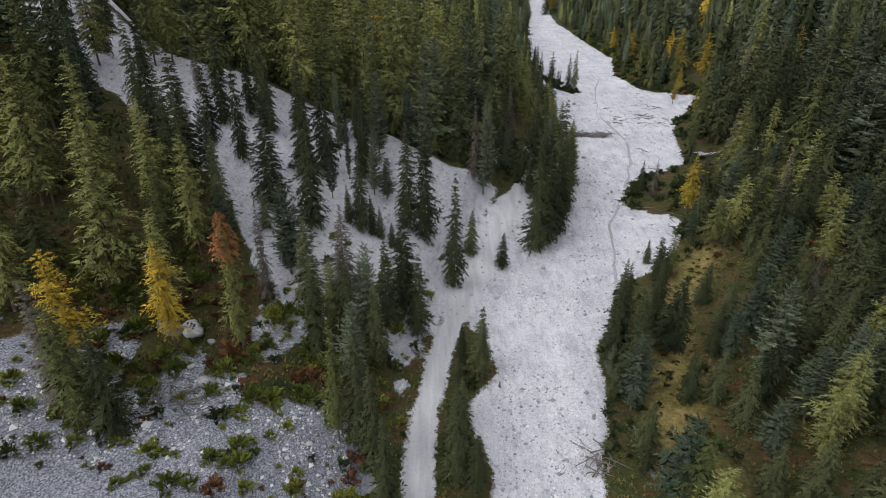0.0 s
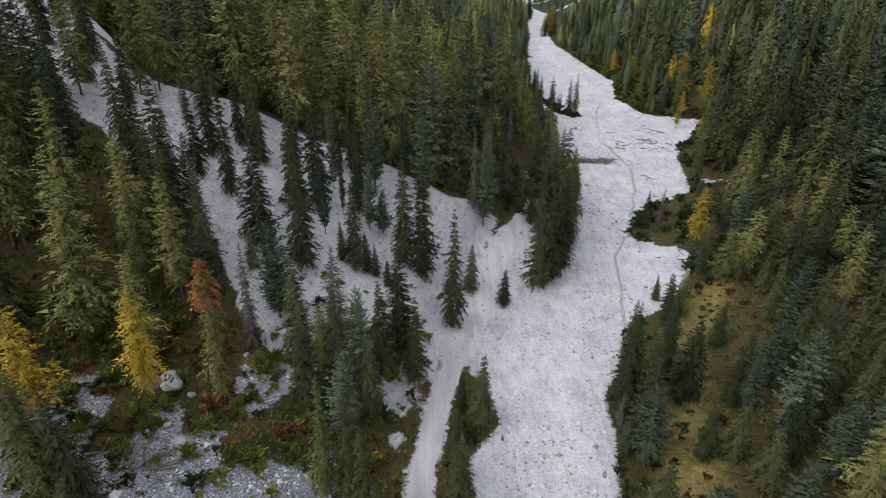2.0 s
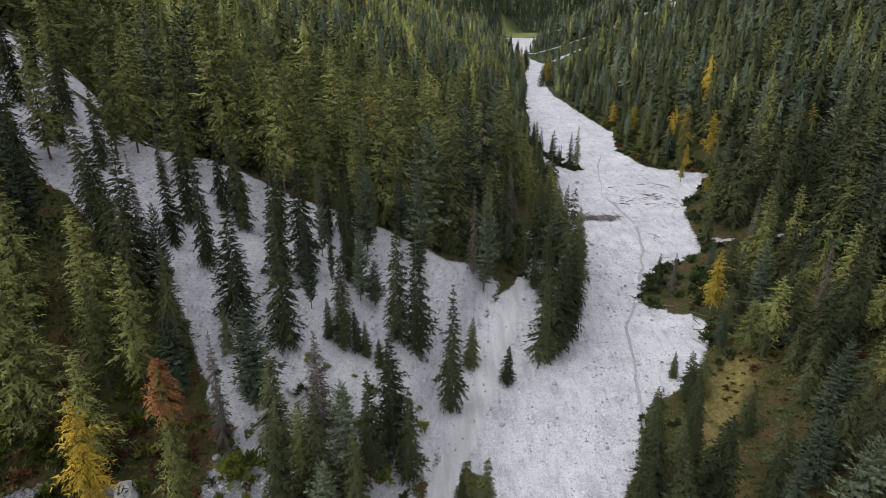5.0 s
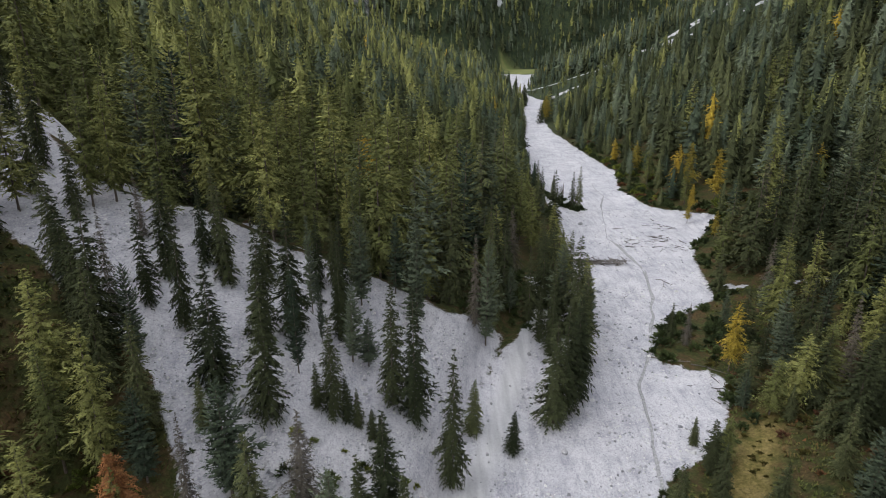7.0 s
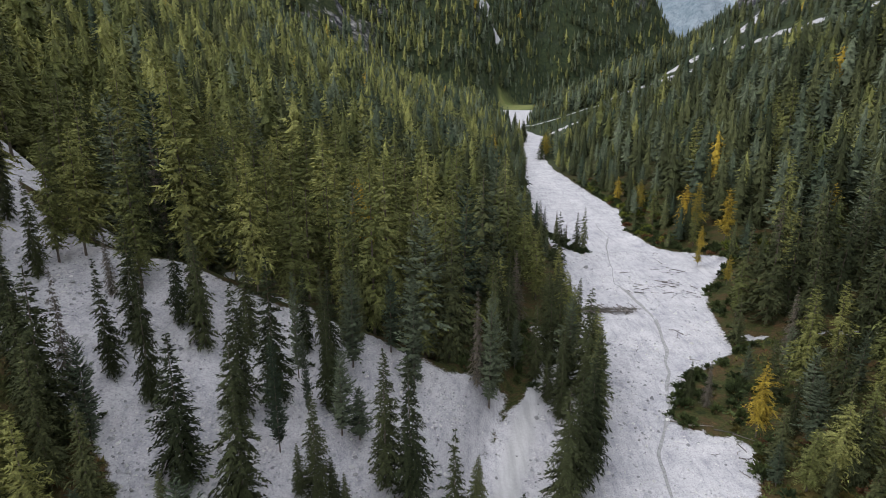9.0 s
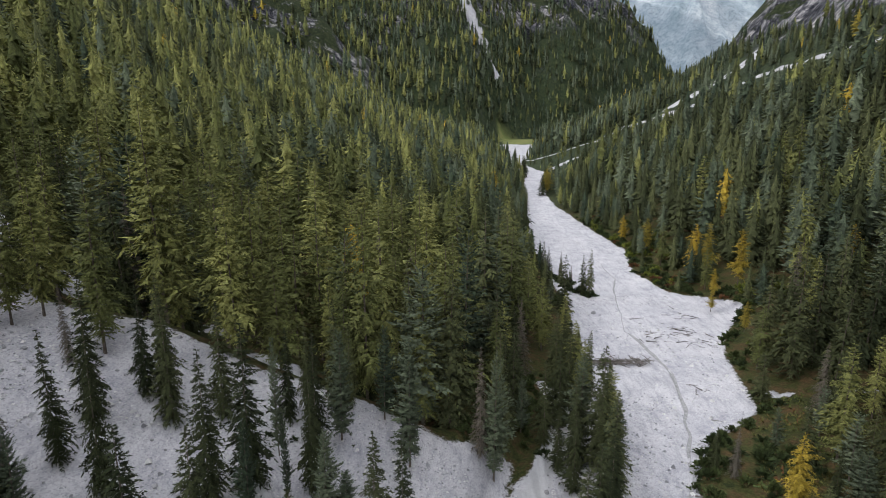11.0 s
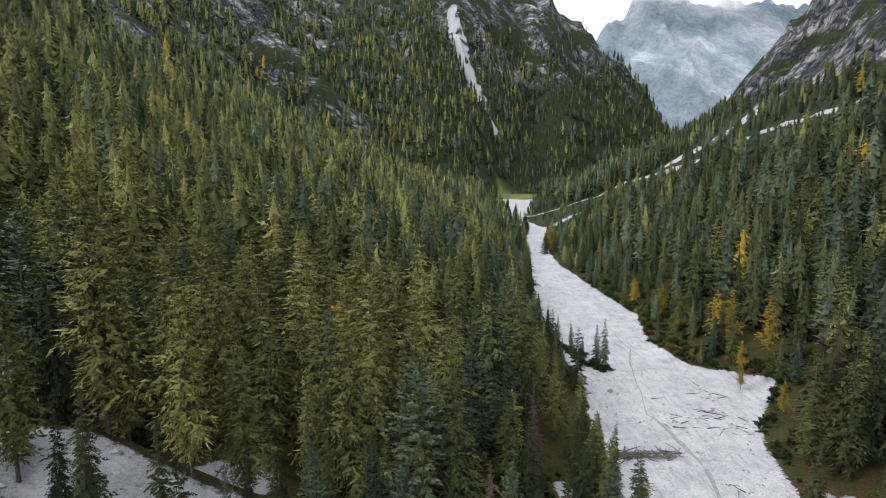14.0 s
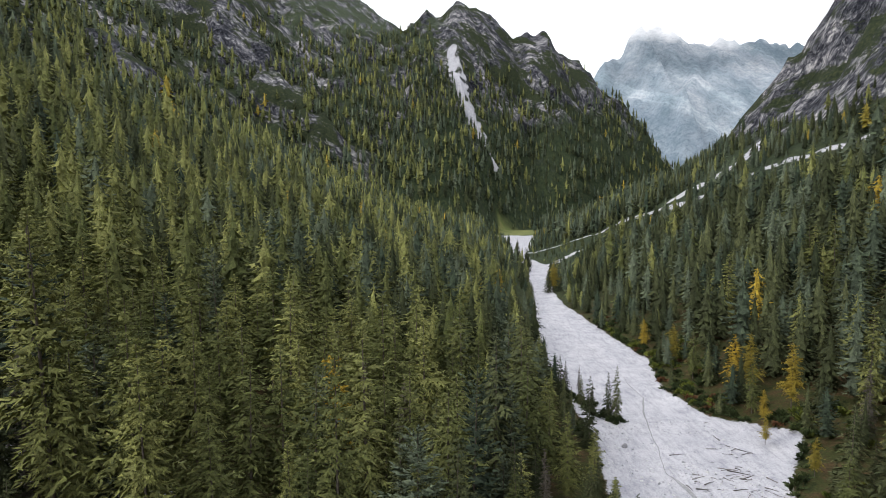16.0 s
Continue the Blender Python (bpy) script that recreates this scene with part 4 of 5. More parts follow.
def forest():
    x, y, rng = sites(-165, 190, 18, 290, 6.0, 101)
    low = (x > 18) & (y < 112)
    x2, y2, rng2 = sites(18, 130, 18, 112, 3.8, 102)
    x, y = np.concatenate([x[~low], x2]), np.concatenate([y[~low], y2])
    ok = rng.random(len(x)) < growth(x, y)
    for h in HEROES:
        ok &= np.hypot(x - h[1], y - h[2]) > 2.6
    ok &= (np.abs(x) > 6) | (y > 62)
    ok &= np.abs(x) < 0.78 * y + 22
    x, y = x[ok], y[ok]
    kinds = kinds_at(x, y, rng)
    tall = np.clip(rng.normal(20.5, 4.2, len(x)), 7, 29)
    tall = np.where((y < 108) & (x < 0), 0.8 * tall, tall)
    tall = np.where((y < 98) & (x > 18), 0.5 * tall, tall)
    floor = (along(FLOOR_L, y) - x < 0) & (x - along(FLOOR_R, y) < 4)
    tall = np.where(floor, tall * 0.62, tall)
    edge = along(FLOOR_L, y) - x
    tall = np.where((edge < 10) & (edge > 0) & (y > 118), tall * (0.4 + 0.04 * edge), tall)
    tall = np.where((x - along(FLOOR_R, y) < 20) & (x > 20) & (y > 98) & (y < 128), tall * 0.55, tall)
    bank = x - along(FLOOR_R, y)
    tall = np.where((bank > -6) & (bank < 20) & (y > 150), tall * 0.5, tall)
    tall = np.where((bank >= 20) & (y > 98), tall * 0.92, tall)
    for kind, hx, hy, ht, slim in HEROES:
        plant(kind, hx, hy, ht, slim=slim * (0.7 if hx < 25 and 70 < hy < 120 and ht > 9 else 0.8), lean=1.0, fine=hy < 165)
    limit = {"spruce": 200, "larch": 165, "pine": 70, "golden_larch": 0}
    dist = np.sqrt(x ** 2 + (y - np.clip(y - 40, 0, 49)) ** 2 + 45 ** 2)
    single = np.zeros(len(x), bool)
    for ki, kind in enumerate(KIND):
        idx = np.nonzero(kinds == ki)[0]
        single[idx[np.argsort(dist[idx])][:limit[kind]]] = True
    for i in np.nonzero(single)[0]:
        plant(KIND[kinds[i]], x[i], y[i], tall[i], slim=rng.uniform(0.7, 1.05) * (1.3 if x[i] > 18 and y[i] < 98 else 1.0), lean=2.0, fine=dist[i] < 88)
    r = ~single & (dist < 190)
    joined_forest("forest", "%s trees standing close together on the slopes", x[r], y[r], tall[r], kinds[r], 1, 200)
    r = ~single & (dist >= 190)
    joined_forest("upper_forest", "%s trees standing close together higher up the slopes", x[r], y[r], tall[r], kinds[r], 2, 250)
    parts = [sites(-450, 60, 290, 760, 7.2, 301), sites(60, 330, 290, 760, 6.3, 306), sites(-560, 620, 760, 1420, 8.2, 302), sites(-480, -165, 18, 290, 7.0, 303), sites(190, 330, 18, 290, 6.5, 304), sites(-165, 190, -160, 18, 7.0, 305)]
    x = np.concatenate([p[0] for p in parts])
    y = np.concatenate([p[1] for p in parts])
    ok = rng.random(len(x)) < growth(x, y)
    x, y = x[ok], y[ok]
    edge = along(FLOOR_L, y) - x
    tall = np.where((edge < 14) & (edge > -20), 0.62, 1.0) * np.clip(rng.normal(19.5, 4.2, len(x)), 7, 29) * np.where((y > 280) & (beside(CHUTE, x + 14, y) < 17), 0.5, 1.0) * np.where((y > 400) & (y < 600) & (beside(RUNNEL, x, y + 28) < 32), 0.45, 1.0) * np.where((y > 440) & (y < 585) & (x > 70) & (x < 150) & (y > 455 + 0.4 * (x - 66)), 0.45, 1.0) * np.where((y > 640) & (y < 800) & (x > 60) & (x < 130), 0.5, 1.0)
    high = x - along(FLOOR_R, y)
    tall = tall * np.where((high > 110) & (y > 330) & (y < 800), 0.6, 1.0)
    tall = tall * np.where((high > -8) & (high < 25) & (y < 700), 0.62, 1.0)
    kinds = kinds_at(x, y, rng)
    near = (y > 110) & (y < 470)
    joined_forest("hillside_forest", "%s trees covering the valley sides", x[near], y[near], tall[near], kinds[near], 3, 400)
    far = ~near & (y > 110)
    joined_forest("distant_forest", "%s trees covering the distant valley sides", x[far], y[far], tall[far], kinds[far], 5, 500)
    back = y <= 110
    joined_forest("rear_forest", "%s trees on the slopes beside the valley mouth", x[back], y[back], tall[back], kinds[back], 5, 600)


forest()


# ---- distance ----
def far_mountain():
    m, t, b = material("hazed_far_rock", (0.4, 0.42, 0.46), 0.95, 0.1)
    # Distance haze is put into the rock's colour as pale bluish tones.
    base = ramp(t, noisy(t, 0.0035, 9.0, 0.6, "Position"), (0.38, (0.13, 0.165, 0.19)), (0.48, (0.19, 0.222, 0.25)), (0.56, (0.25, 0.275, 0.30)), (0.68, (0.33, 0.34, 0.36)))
    streak = ramp(t, turned(t, (0, -46, 0), 0.035, 0.0, 1.0, 0.0065, 5.0, 0.6, 0.0), (0.36, (0.66, 0.71, 0.76)), (0.50, (0.95, 0.96, 0.97)), (0.57, (1.08, 1.08, 1.08)), (0.60, (1.4, 1.38, 1.35)), (0.63, (1.1, 1.1, 1.1)), (0.70, (1.35, 1.33, 1.3)))
    grit = ramp(t, noisy(t, 0.05, 8.0, 0.8, "Position"), (0.38, (0.62, 0.66, 0.7)), (0.5, (1.0, 1.0, 1.0)), (0.64, (1.25, 1.24, 1.22)))
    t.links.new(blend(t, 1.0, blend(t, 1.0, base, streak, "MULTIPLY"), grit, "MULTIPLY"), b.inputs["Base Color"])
    # A faint blue emission adds to the painted haze.
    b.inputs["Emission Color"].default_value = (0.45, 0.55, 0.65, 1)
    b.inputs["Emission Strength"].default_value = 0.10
    crest = ((300, 300), (700, 560), (1018, 900), (1180, 1010), (1300, 1165), (1330, 1120), (1390, 1160), (1460, 1130), (1900, 1115), (2215, 1040), (3000, 900))
    xs, ys = np.arange(500, 2800, 16.0), np.arange(2700, 4000, 16.0)
    X, Y = np.meshgrid(xs, ys)
    ribs = 1 - np.abs(grain(X + 0.35 * (3900 - Y), Y * 0.25, 240, 4, 71))
    Z = along(crest, X) - np.abs(Y - 3900) * 0.82 * (1.0 + 0.12 * grain(X, Y, 400, 2, 72)) + 190 * (ribs - 1) + 26 * grain(X, Y, 60, 3, 73)
    Z = np.maximum(Z, 20)
    i = np.arange(X.size).reshape(X.shape)
    f = np.stack([i[:-1, :-1], i[:-1, 1:], i[1:, 1:], i[1:, :-1]], -1).reshape(-1, 4)
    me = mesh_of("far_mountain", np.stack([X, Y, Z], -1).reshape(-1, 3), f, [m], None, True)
    tagged(new("far_mountain", me), "pale limestone peak with scree streaks far off, haze painted in", "mountain", kind="structure")


far_mountain()


# ---- shrubs, stones and driftwood ----
def needles_only(name, dark, light):
    return foliage(name, dark, light, False)


def bush_tris(rng, wide, tall, count):
    """Sprays that stand up and outwards from a low dome."""
    tris = []
    for i in range(count):
        a, e = rng.random() * 6.283, np.arcsin(rng.random() ** 0.8)
        out = np.array([np.cos(a) * np.cos(e), np.sin(a) * np.cos(e), np.sin(e)])
        lump = 0.75 + 0.35 * np.sin(3 * a + 1.3) * np.cos(e)
        foot = out * (wide * 0.45 * lump, wide * 0.45 * lump, tall * 0.5)
        tip = out * (wide * lump, wide * lump, tall * (0.75 + 0.35 * rng.random())) * rng.uniform(0.75, 1.1) + (0, 0, 0.12 * tall)
        side = np.cross(tip - foot, rng.normal(size=3))
        side = side / (np.linalg.norm(side) + 1e-6) * 0.11 * wide
        tris.append([foot - side, foot + side, tip])
        mid = foot * 0.4 + tip * 0.6
        tris.append([mid - side * 1.3, mid + side * 0.4, tip + side * 1.4])
    return np.array(tris)


SHRUBS = {
    "dwarf_pine": (needles_only("dwarf_pine_needles", (0.035, 0.05, 0.022), (0.075, 0.095, 0.035)), "dark green dwarf mountain pine spreading low over the ground", 1.0, 0.8),
    "juniper": (needles_only("juniper_needles", (0.085, 0.115, 0.026), (0.19, 0.20, 0.04)), "low yellowish green shrub between the stones", 1.0, 0.8),
    "heather": (needles_only("heather_twigs", (0.10, 0.05, 0.03), (0.17, 0.085, 0.04)), "russet autumn dwarf shrub on the slope", 1.0, 0.55),
    "tussock": (needles_only("tussock_blades", (0.07, 0.065, 0.02), (0.13, 0.11, 0.035)), "olive grass tussock in the dry meadow strip", 1.0, 0.7),
}
SHRUB_MODELS = {}
for i, (kind, (mat, label, w, t)) in enumerate(SHRUBS.items()):
    SHRUB_MODELS[kind] = []
    for v in range(3):
        tr = bush_tris(np.random.default_rng(900 + 10 * i + v), w, t, 85)
        SHRUB_MODELS[kind].append(mesh_of(kind, tr.reshape(-1, 3), np.arange(len(tr) * 3).reshape(-1, 3), [mat]))


def shrub(kind, x, y, size):
    ob = tagged(new(kind, PICK.choice(SHRUB_MODELS[kind])), SHRUBS[kind][1], "shrub" if kind != "tussock" else "grass", {"dwarf_pine": "dwarf pines along the gravel", "juniper": "shrubs on the stony slope", "heather": "russet dwarf shrubs", "tussock": "grass tussocks"}[kind])
    ob.matrix_basis = pose(x, y, float(height(x, y)) - 0.08, 0, 0, PICK.uniform(0, 360)) @ Matrix.Diagonal((size, size, size * PICK.uniform(0.8, 1.15), 1))


def shrubs():
    r = random.Random(31)
    for i in range(365):
        x, y = r.uniform(-44, -4.5), r.uniform(36, 66)
        shrub(r.choice(("juniper", "juniper", "juniper", "juniper", "dwarf_pine", "heather")), x, y, (0.4 + 1.5 * r.random() ** 1.8) * (1.25 if y > 52 else 1.0))
    for i in range(60):
        x = r.uniform(-16, -2)
        y = r.uniform(60, 76)
        if float(along(FLOOR_L, y)) - x > 1.5:
            shrub(r.choice(("dwarf_pine", "juniper", "juniper")), x, y, r.uniform(0.6, 1.4))
    for i in range(80):
        x, y = r.uniform(-46, -10), r.uniform(57, 66)
        shrub(r.choice(("heather", "heather", "juniper")), x, y, r.uniform(0.6, 1.4))
    for i in range(70):
        y = r.uniform(46, 132)
        x = float(along(GRAVEL_R, y)) + abs(r.gauss(0.4, 2.0))
        shrub("dwarf_pine", x, y, r.uniform(0.8, 2.0) * (0.7 if y < 85 else 1.0))
    for i in range(26):
        x, y = r.uniform(36, 56), r.uniform(107, 122)
        if x > float(along(GRAVEL_R, y)):
            shrub("dwarf_pine", x, y, r.uniform(1.2, 2.4))
    for i in range(66):
        y = r.uniform(135, 270)
        x = float(along(GRAVEL_R, y)) + abs(r.gauss(0.3, 1.6))
        shrub("dwarf_pine", x, y, r.uniform(0.9, 2.1))
    for i in range(70):
        y = r.uniform(150, 262)
        x = float(along(GRAVEL_R, y)) + r.uniform(1, 16)
        shrub(r.choice(("dwarf_pine", "dwarf_pine", "juniper")), x, y, r.uniform(0.9, 2.0))
    for i in range(28):
        y = r.uniform(116, 270)
        x = float(along(GRAVEL_L, y)) - abs(r.gauss(0.2, 1.0))
        shrub("dwarf_pine", x, y, r.uniform(0.8, 1.7))
    for i in range(34):
        u = r.random()
        shrub("dwarf_pine", 33.5 + 7.5 * u + r.gauss(0, 1.0), 212 - 20 * u + r.gauss(0, 1.6), r.uniform(1.0, 2.2))
    for i in range(95):
        y = r.uniform(42, 98)
        x = float(along(((30, 26), (50, 27), (62, 30), (75, 34), (84, 41), (95, 49), (105, 54)), y)) + r.gauss(0, 2.4)
        shrub("tussock", x, y, r.uniform(0.3, 0.75))
    for i in range(14):
        y = r.uniform(42, 63)
        x = float(along(ROAD, y)) + r.uniform(2.6, 0.9 * max(3.2, float(along(GRAVEL_L, y)) - float(along(ROAD, y))))
        shrub(r.choice(("dwarf_pine", "dwarf_pine", "heather")), x, y, r.uniform(0.6, 1.3))
    for i in range(12):
        x, y = r.uniform(26, 34), r.uniform(46, 62)
        shrub(r.choice(("dwarf_pine", "dwarf_pine", "tussock")), x, y, r.uniform(0.7, 1.5))
    for i in range(80):
        x, y = r.uniform(44, 64), r.uniform(76, 116)
        shrub(r.choice(("heather", "tussock", "tussock")), x, y, r.uniform(0.6, 1.5))
    for i in range(12):
        x = r.uniform(-48, -8)
        y = r.uniform(float(along(SCREE_FOOT, x)) + 1, float(along(CREST, x)))
        shrub("dwarf_pine", x, y, r.uniform(0.4, 1.2))


def thicket(kind, label, places):
    """A dense growth of low bushes at (x, y, size), joined."""
    pieces = []
    for x, y, size in places:
        me = PICK.choice(SHRUB_MODELS[kind])
        v = np.empty(len(me.vertices) * 3, np.float32)
        me.vertices.foreach_get("co", v)
        a = PICK.uniform(0, 6.28)
        v = size * (v.reshape(-1, 3) @ np.array(((math.cos(a), math.sin(a), 0), (-math.sin(a), math.cos(a), 0), (0, 0, 1))))
        pieces.append(v + (x, y, float(height(x, y)) - 0.08))
    v = np.concatenate(pieces)
    tagged(new("thicket", mesh_of("thicket", v, np.arange(len(v)).reshape(-1, 3), [SHRUBS[kind][0]])), label, "thicket", kind="stuff")


def thickets():
    r = random.Random(57)
    spots = [(r.uniform(4, 22), r.uniform(1.5, 22), r.uniform(0.9, 2.2)) for i in range(60)]
    thicket("dwarf_pine", "dark green dwarf pine thicket behind the scree crest", [(x, float(along(CREST, x)) + d, q) for x, d, q in spots])
    spots = [(r.uniform(176, 300), 0.8 + 15 * r.random() ** 1.5, r.uniform(1.2, 2.9)) for i in range(170)]
    bank = [(float(along(GRAVEL_R, y)) + d, y, q) for y, d, q in spots]
    thicket("dwarf_pine", "dark green dwarf pine thicket on the gravel's bank", bank[:115])
    thicket("juniper", "yellowish green low thicket on the gravel's bank", bank[115:150])
    thicket("heather", "russet low autumn thicket on the gravel's bank", bank[150:])


shrubs()
thickets()


def stone_mesh(seed, mat):
    """A weathered angular block."""
    rng = np.random.default_rng(seed)
    bm = bmesh.new()
    bmesh.ops.create_icosphere(bm, subdivisions=2, radius=0.5)
    cuts = rng.normal(size=(9, 3))
    cuts /= np.linalg.norm(cuts, axis=1, keepdims=True)
    depth = rng.uniform(0.28, 0.46, 9)
    for v in bm.verts:
        for c, d in zip(cuts, depth):
            over = v.co.dot(Vector(c)) - d
            if over > 0:
                v.co -= Vector(c) * over * 0.9
        v.co *= 1 + 0.05 * rng.normal()
        v.co = Vector((v.co.x * 1.25, v.co.y, v.co.z * 0.75))
    me = bpy.data.meshes.new("stone")
    bm.to_mesh(me)
    bm.free()
    me.materials.append(mat)
    return me


LIMESTONE, _t, _b = material("limestone", (0.45, 0.44, 0.43), 0.9, 0.2)
_t.links.new(blend(_t, 1.0, ramp(_t, noisy(_t, 3.0, 6.0, 0.7), (0.3, (0.20, 0.198, 0.205)), (0.65, (0.43, 0.42, 0.415))), ramp(_t, _t.nodes.new("ShaderNodeObjectInfo").outputs["Random"], (0.0, (0.72, 0.73, 0.76)), (1.0, (1.15, 1.15, 1.18))), "MULTIPLY"), _b.inputs["Base Color"])
bumped(_t, _b, noisy(_t, 9.0, 6.0, 0.7), 0.5, 0.05)
STONES = [stone_mesh(k, LIMESTONE) for k in range(8)]


def stone(x, y, size, label="pale angular limestone block on the gravel", group="stones on the gravel"):
    ob = tagged(new("boulder" if size > 0.9 else "stone", PICK.choice(STONES)), label, "rock", group)
    ob.matrix_basis = pose(x, y, float(height(x, y)) + 0.12 * size, PICK.uniform(-20, 20), PICK.uniform(-20, 20), PICK.uniform(0, 360)) @ Matrix.Diagonal((size, size, size, 1))


def stones():
    r = random.Random(41)
    for x, y, size in ((-25.2, 49.6, 1.7), (-31.0, 56.2, 2.6), (-29.0, 56.6, 2.9), (-32.8, 56.8, 1.4), (-26.6, 55.6, 0.9), (-27.5, 51.5, 0.9), (-21.0, 60.6, 1.1), (-22.5, 62.0, 1.0), (39.5, 178.8, 1.5), (16.7, 86.2, 1.0)):
        stone(x, y, size, "large pale limestone boulder lying on the stony slope", "boulders")
    n = 0
    while n < 190:
        y = r.uniform(43, 128)
        a, b = float(along(GRAVEL_L, y)), float(along(GRAVEL_R, y))
        x = r.uniform(a, b)
        if float(grain(x, y, 6, 3, 95)) < 0.15 and r.random() < 0.9:
            continue
        stone(x, y, r.uniform(0.16, 0.48) * (1.6 if r.random() < 0.06 else 1.0))
        n += 1
    for i in range(100):
        x = r.uniform(-46, -3)
        y = r.uniform(float(along(SCREE_FOOT, x)), float(along(CREST, x)))
        stone(x, y, r.uniform(0.2, 0.6), "pale limestone block lying on the scree", "stones on the scree")


def pebbles():
    """Countless small stones on the gravel bed, the scree and the stony slope."""
    rng = np.random.default_rng(55)
    n = 36000
    x = np.concatenate([rng.uniform(2, 62, n), rng.uniform(-52, 4, 16000), rng.uniform(-42, -5, 9000)])
    y = np.concatenate([42 + 150 * rng.random(n) ** 1.5, rng.uniform(62, 111, 16000), rng.uniform(38, 62, 9000)])
    g = forest_masks(x, y)[0]
    clump = grain(x, y, 7, 3, 96) + 0.5 * grain(x, y, 1.8, 2, 97)
    ok = (g > 0.75) & (clump + rng.normal(0, 0.25, len(x)) > -0.02) & (np.abs(x - along(ROAD, y)) > 1.8)
    x, y = x[ok], y[ok]
    z = height(x, y)
    r = rng.gamma(1.8, 0.048, len(x)) + 0.05
    oct_v = np.array([[1, 0, 0], [0, 1, 0], [-1, 0, 0], [0, -1, 0], [0, 0, 0.8], [0, 0, -0.4]], float)
    oct_f = np.array([[0, 1, 4], [1, 2, 4], [2, 3, 4], [3, 0, 4]])
    v = oct_v[None] * r[:, None, None] * rng.uniform(0.6, 1.4, (len(x), 6, 3))
    v = rotated(v, (rng.random(len(x)) * 6.283)[:, None])
    v = v + np.stack([x, y, z], -1)[:, None]
    f = oct_f[None] + 6 * np.arange(len(x))[:, None, None]
    m, t, b = material("pebble_stone", (0.42, 0.42, 0.43), 0.9, 0.2)
    t.links.new(ramp(t, t.nodes.new("ShaderNodeNewGeometry").outputs["Random Per Island"], (0.0, (0.20, 0.20, 0.215)), (0.35, (0.38, 0.38, 0.40)), (1.0, (0.66, 0.65, 0.64))), b.inputs["Base Color"])
    me = mesh_of("pebbles", v.reshape(-1, 3), f.reshape(-1, 3), [m])
    tagged(new("pebbles", me), "scattered pale limestone pebbles over the gravel", "gravel", kind="stuff")


WOOD, _t, _b = material("weathered_wood", (0.2, 0.18, 0.165), 0.85, 0.2)
_t.links.new(blend(_t, 1.0, ramp(_t, noisy(_t, 2.0, 6.0, 0.7), (0.3, (0.09, 0.08, 0.075)), (0.7, (0.25, 0.23, 0.215))), ramp(_t, _t.nodes.new("ShaderNodeObjectInfo").outputs["Random"], (0.0, (0.5, 0.48, 0.46)), (1.0, (1.25, 1.25, 1.25))), "MULTIPLY"), _b.inputs["Base Color"])


def log_mesh(seed, length, r, bend=0.06, stubs=5):
    """A stripped trunk: tapered, slightly bent, with broken branch stubs and a root flare."""
    rng = np.random.default_rng(seed)
    sides, rings = 6, 6
    verts, faces = [], []
    side_bend = rng.normal() * bend * length
    for i in range(rings):
        f = i / (rings - 1)
        rad = r * (1.0 - 0.65 * f) * (1.35 if i == 0 else 1.0)
        c = np.array([length * (f - 0.5), side_bend * np.sin(np.pi * f), 0.3 * abs(side_bend) * f * (1 - f)])
        for j in range(sides):
            a = 6.283 * j / sides
            verts.append(c + (0, np.cos(a) * rad, np.sin(a) * rad))
    for i in range(rings - 1):
        for j in range(sides):
            p, q = i * sides + j, i * sides + (j + 1) % sides
            faces += [[p, q, q + sides], [p, q + sides, p + sides]]
    for e in (0, (rings - 1) * sides):
        for j in range(1, sides - 1):
            faces.append([e, e + j, e + j + 1])
    for k in range(stubs):
        f = rng.uniform(0.1, 0.95)
        c = np.array([length * (f - 0.5), side_bend * np.sin(np.pi * f), 0.0])
        d = np.array([0.5 * rng.random(), rng.normal(), abs(rng.normal()) + 0.2])
        d = d / np.linalg.norm(d) * rng.uniform(0.3, 1.0) * min(1.6, 0.16 * length + 0.2)
        w = np.array([r * 0.35, 0, 0])
        b = len(verts)
        verts += [c - w, c + w, c + (0, r * 0.3, 0), c + d]
        faces += [[b, b + 1, b + 3], [b + 1, b + 2, b + 3], [b + 2, b, b + 3]]
    return mesh_of("log", np.array(verts), np.array(faces), [WOOD])


LOGS = [log_mesh(k, L, r, b, n) for k, (L, r, b, n) in enumerate(((5.0, 0.16, 0.03, 6), (3.2, 0.13, 0.1, 4), (7.5, 0.2, 0.02, 12), (1.8, 0.1, 0.12, 3), (2.6, 0.09, 0.2, 6)))]


def log(x, y, which, turn, size=1.0, tilt=0.0, up=0.1, parent=None, label="grey weathered driftwood log lying on the gravel"):
    name = "log" if parent else "driftwood_log"
    ob = new(name, LOGS[which])
    if parent:
        ob.parent = parent
        ob.matrix_basis = pose(x, y, up, 0, tilt, turn) @ Matrix.Diagonal((size, size, size, 1))
    else:
        tagged(ob, label, "driftwood", "driftwood on the gravel")
        ob.matrix_basis = pose(x, y, float(height(x, y)) + up, 0, tilt, turn) @ Matrix.Diagonal((size, size, size, 1))
    return ob


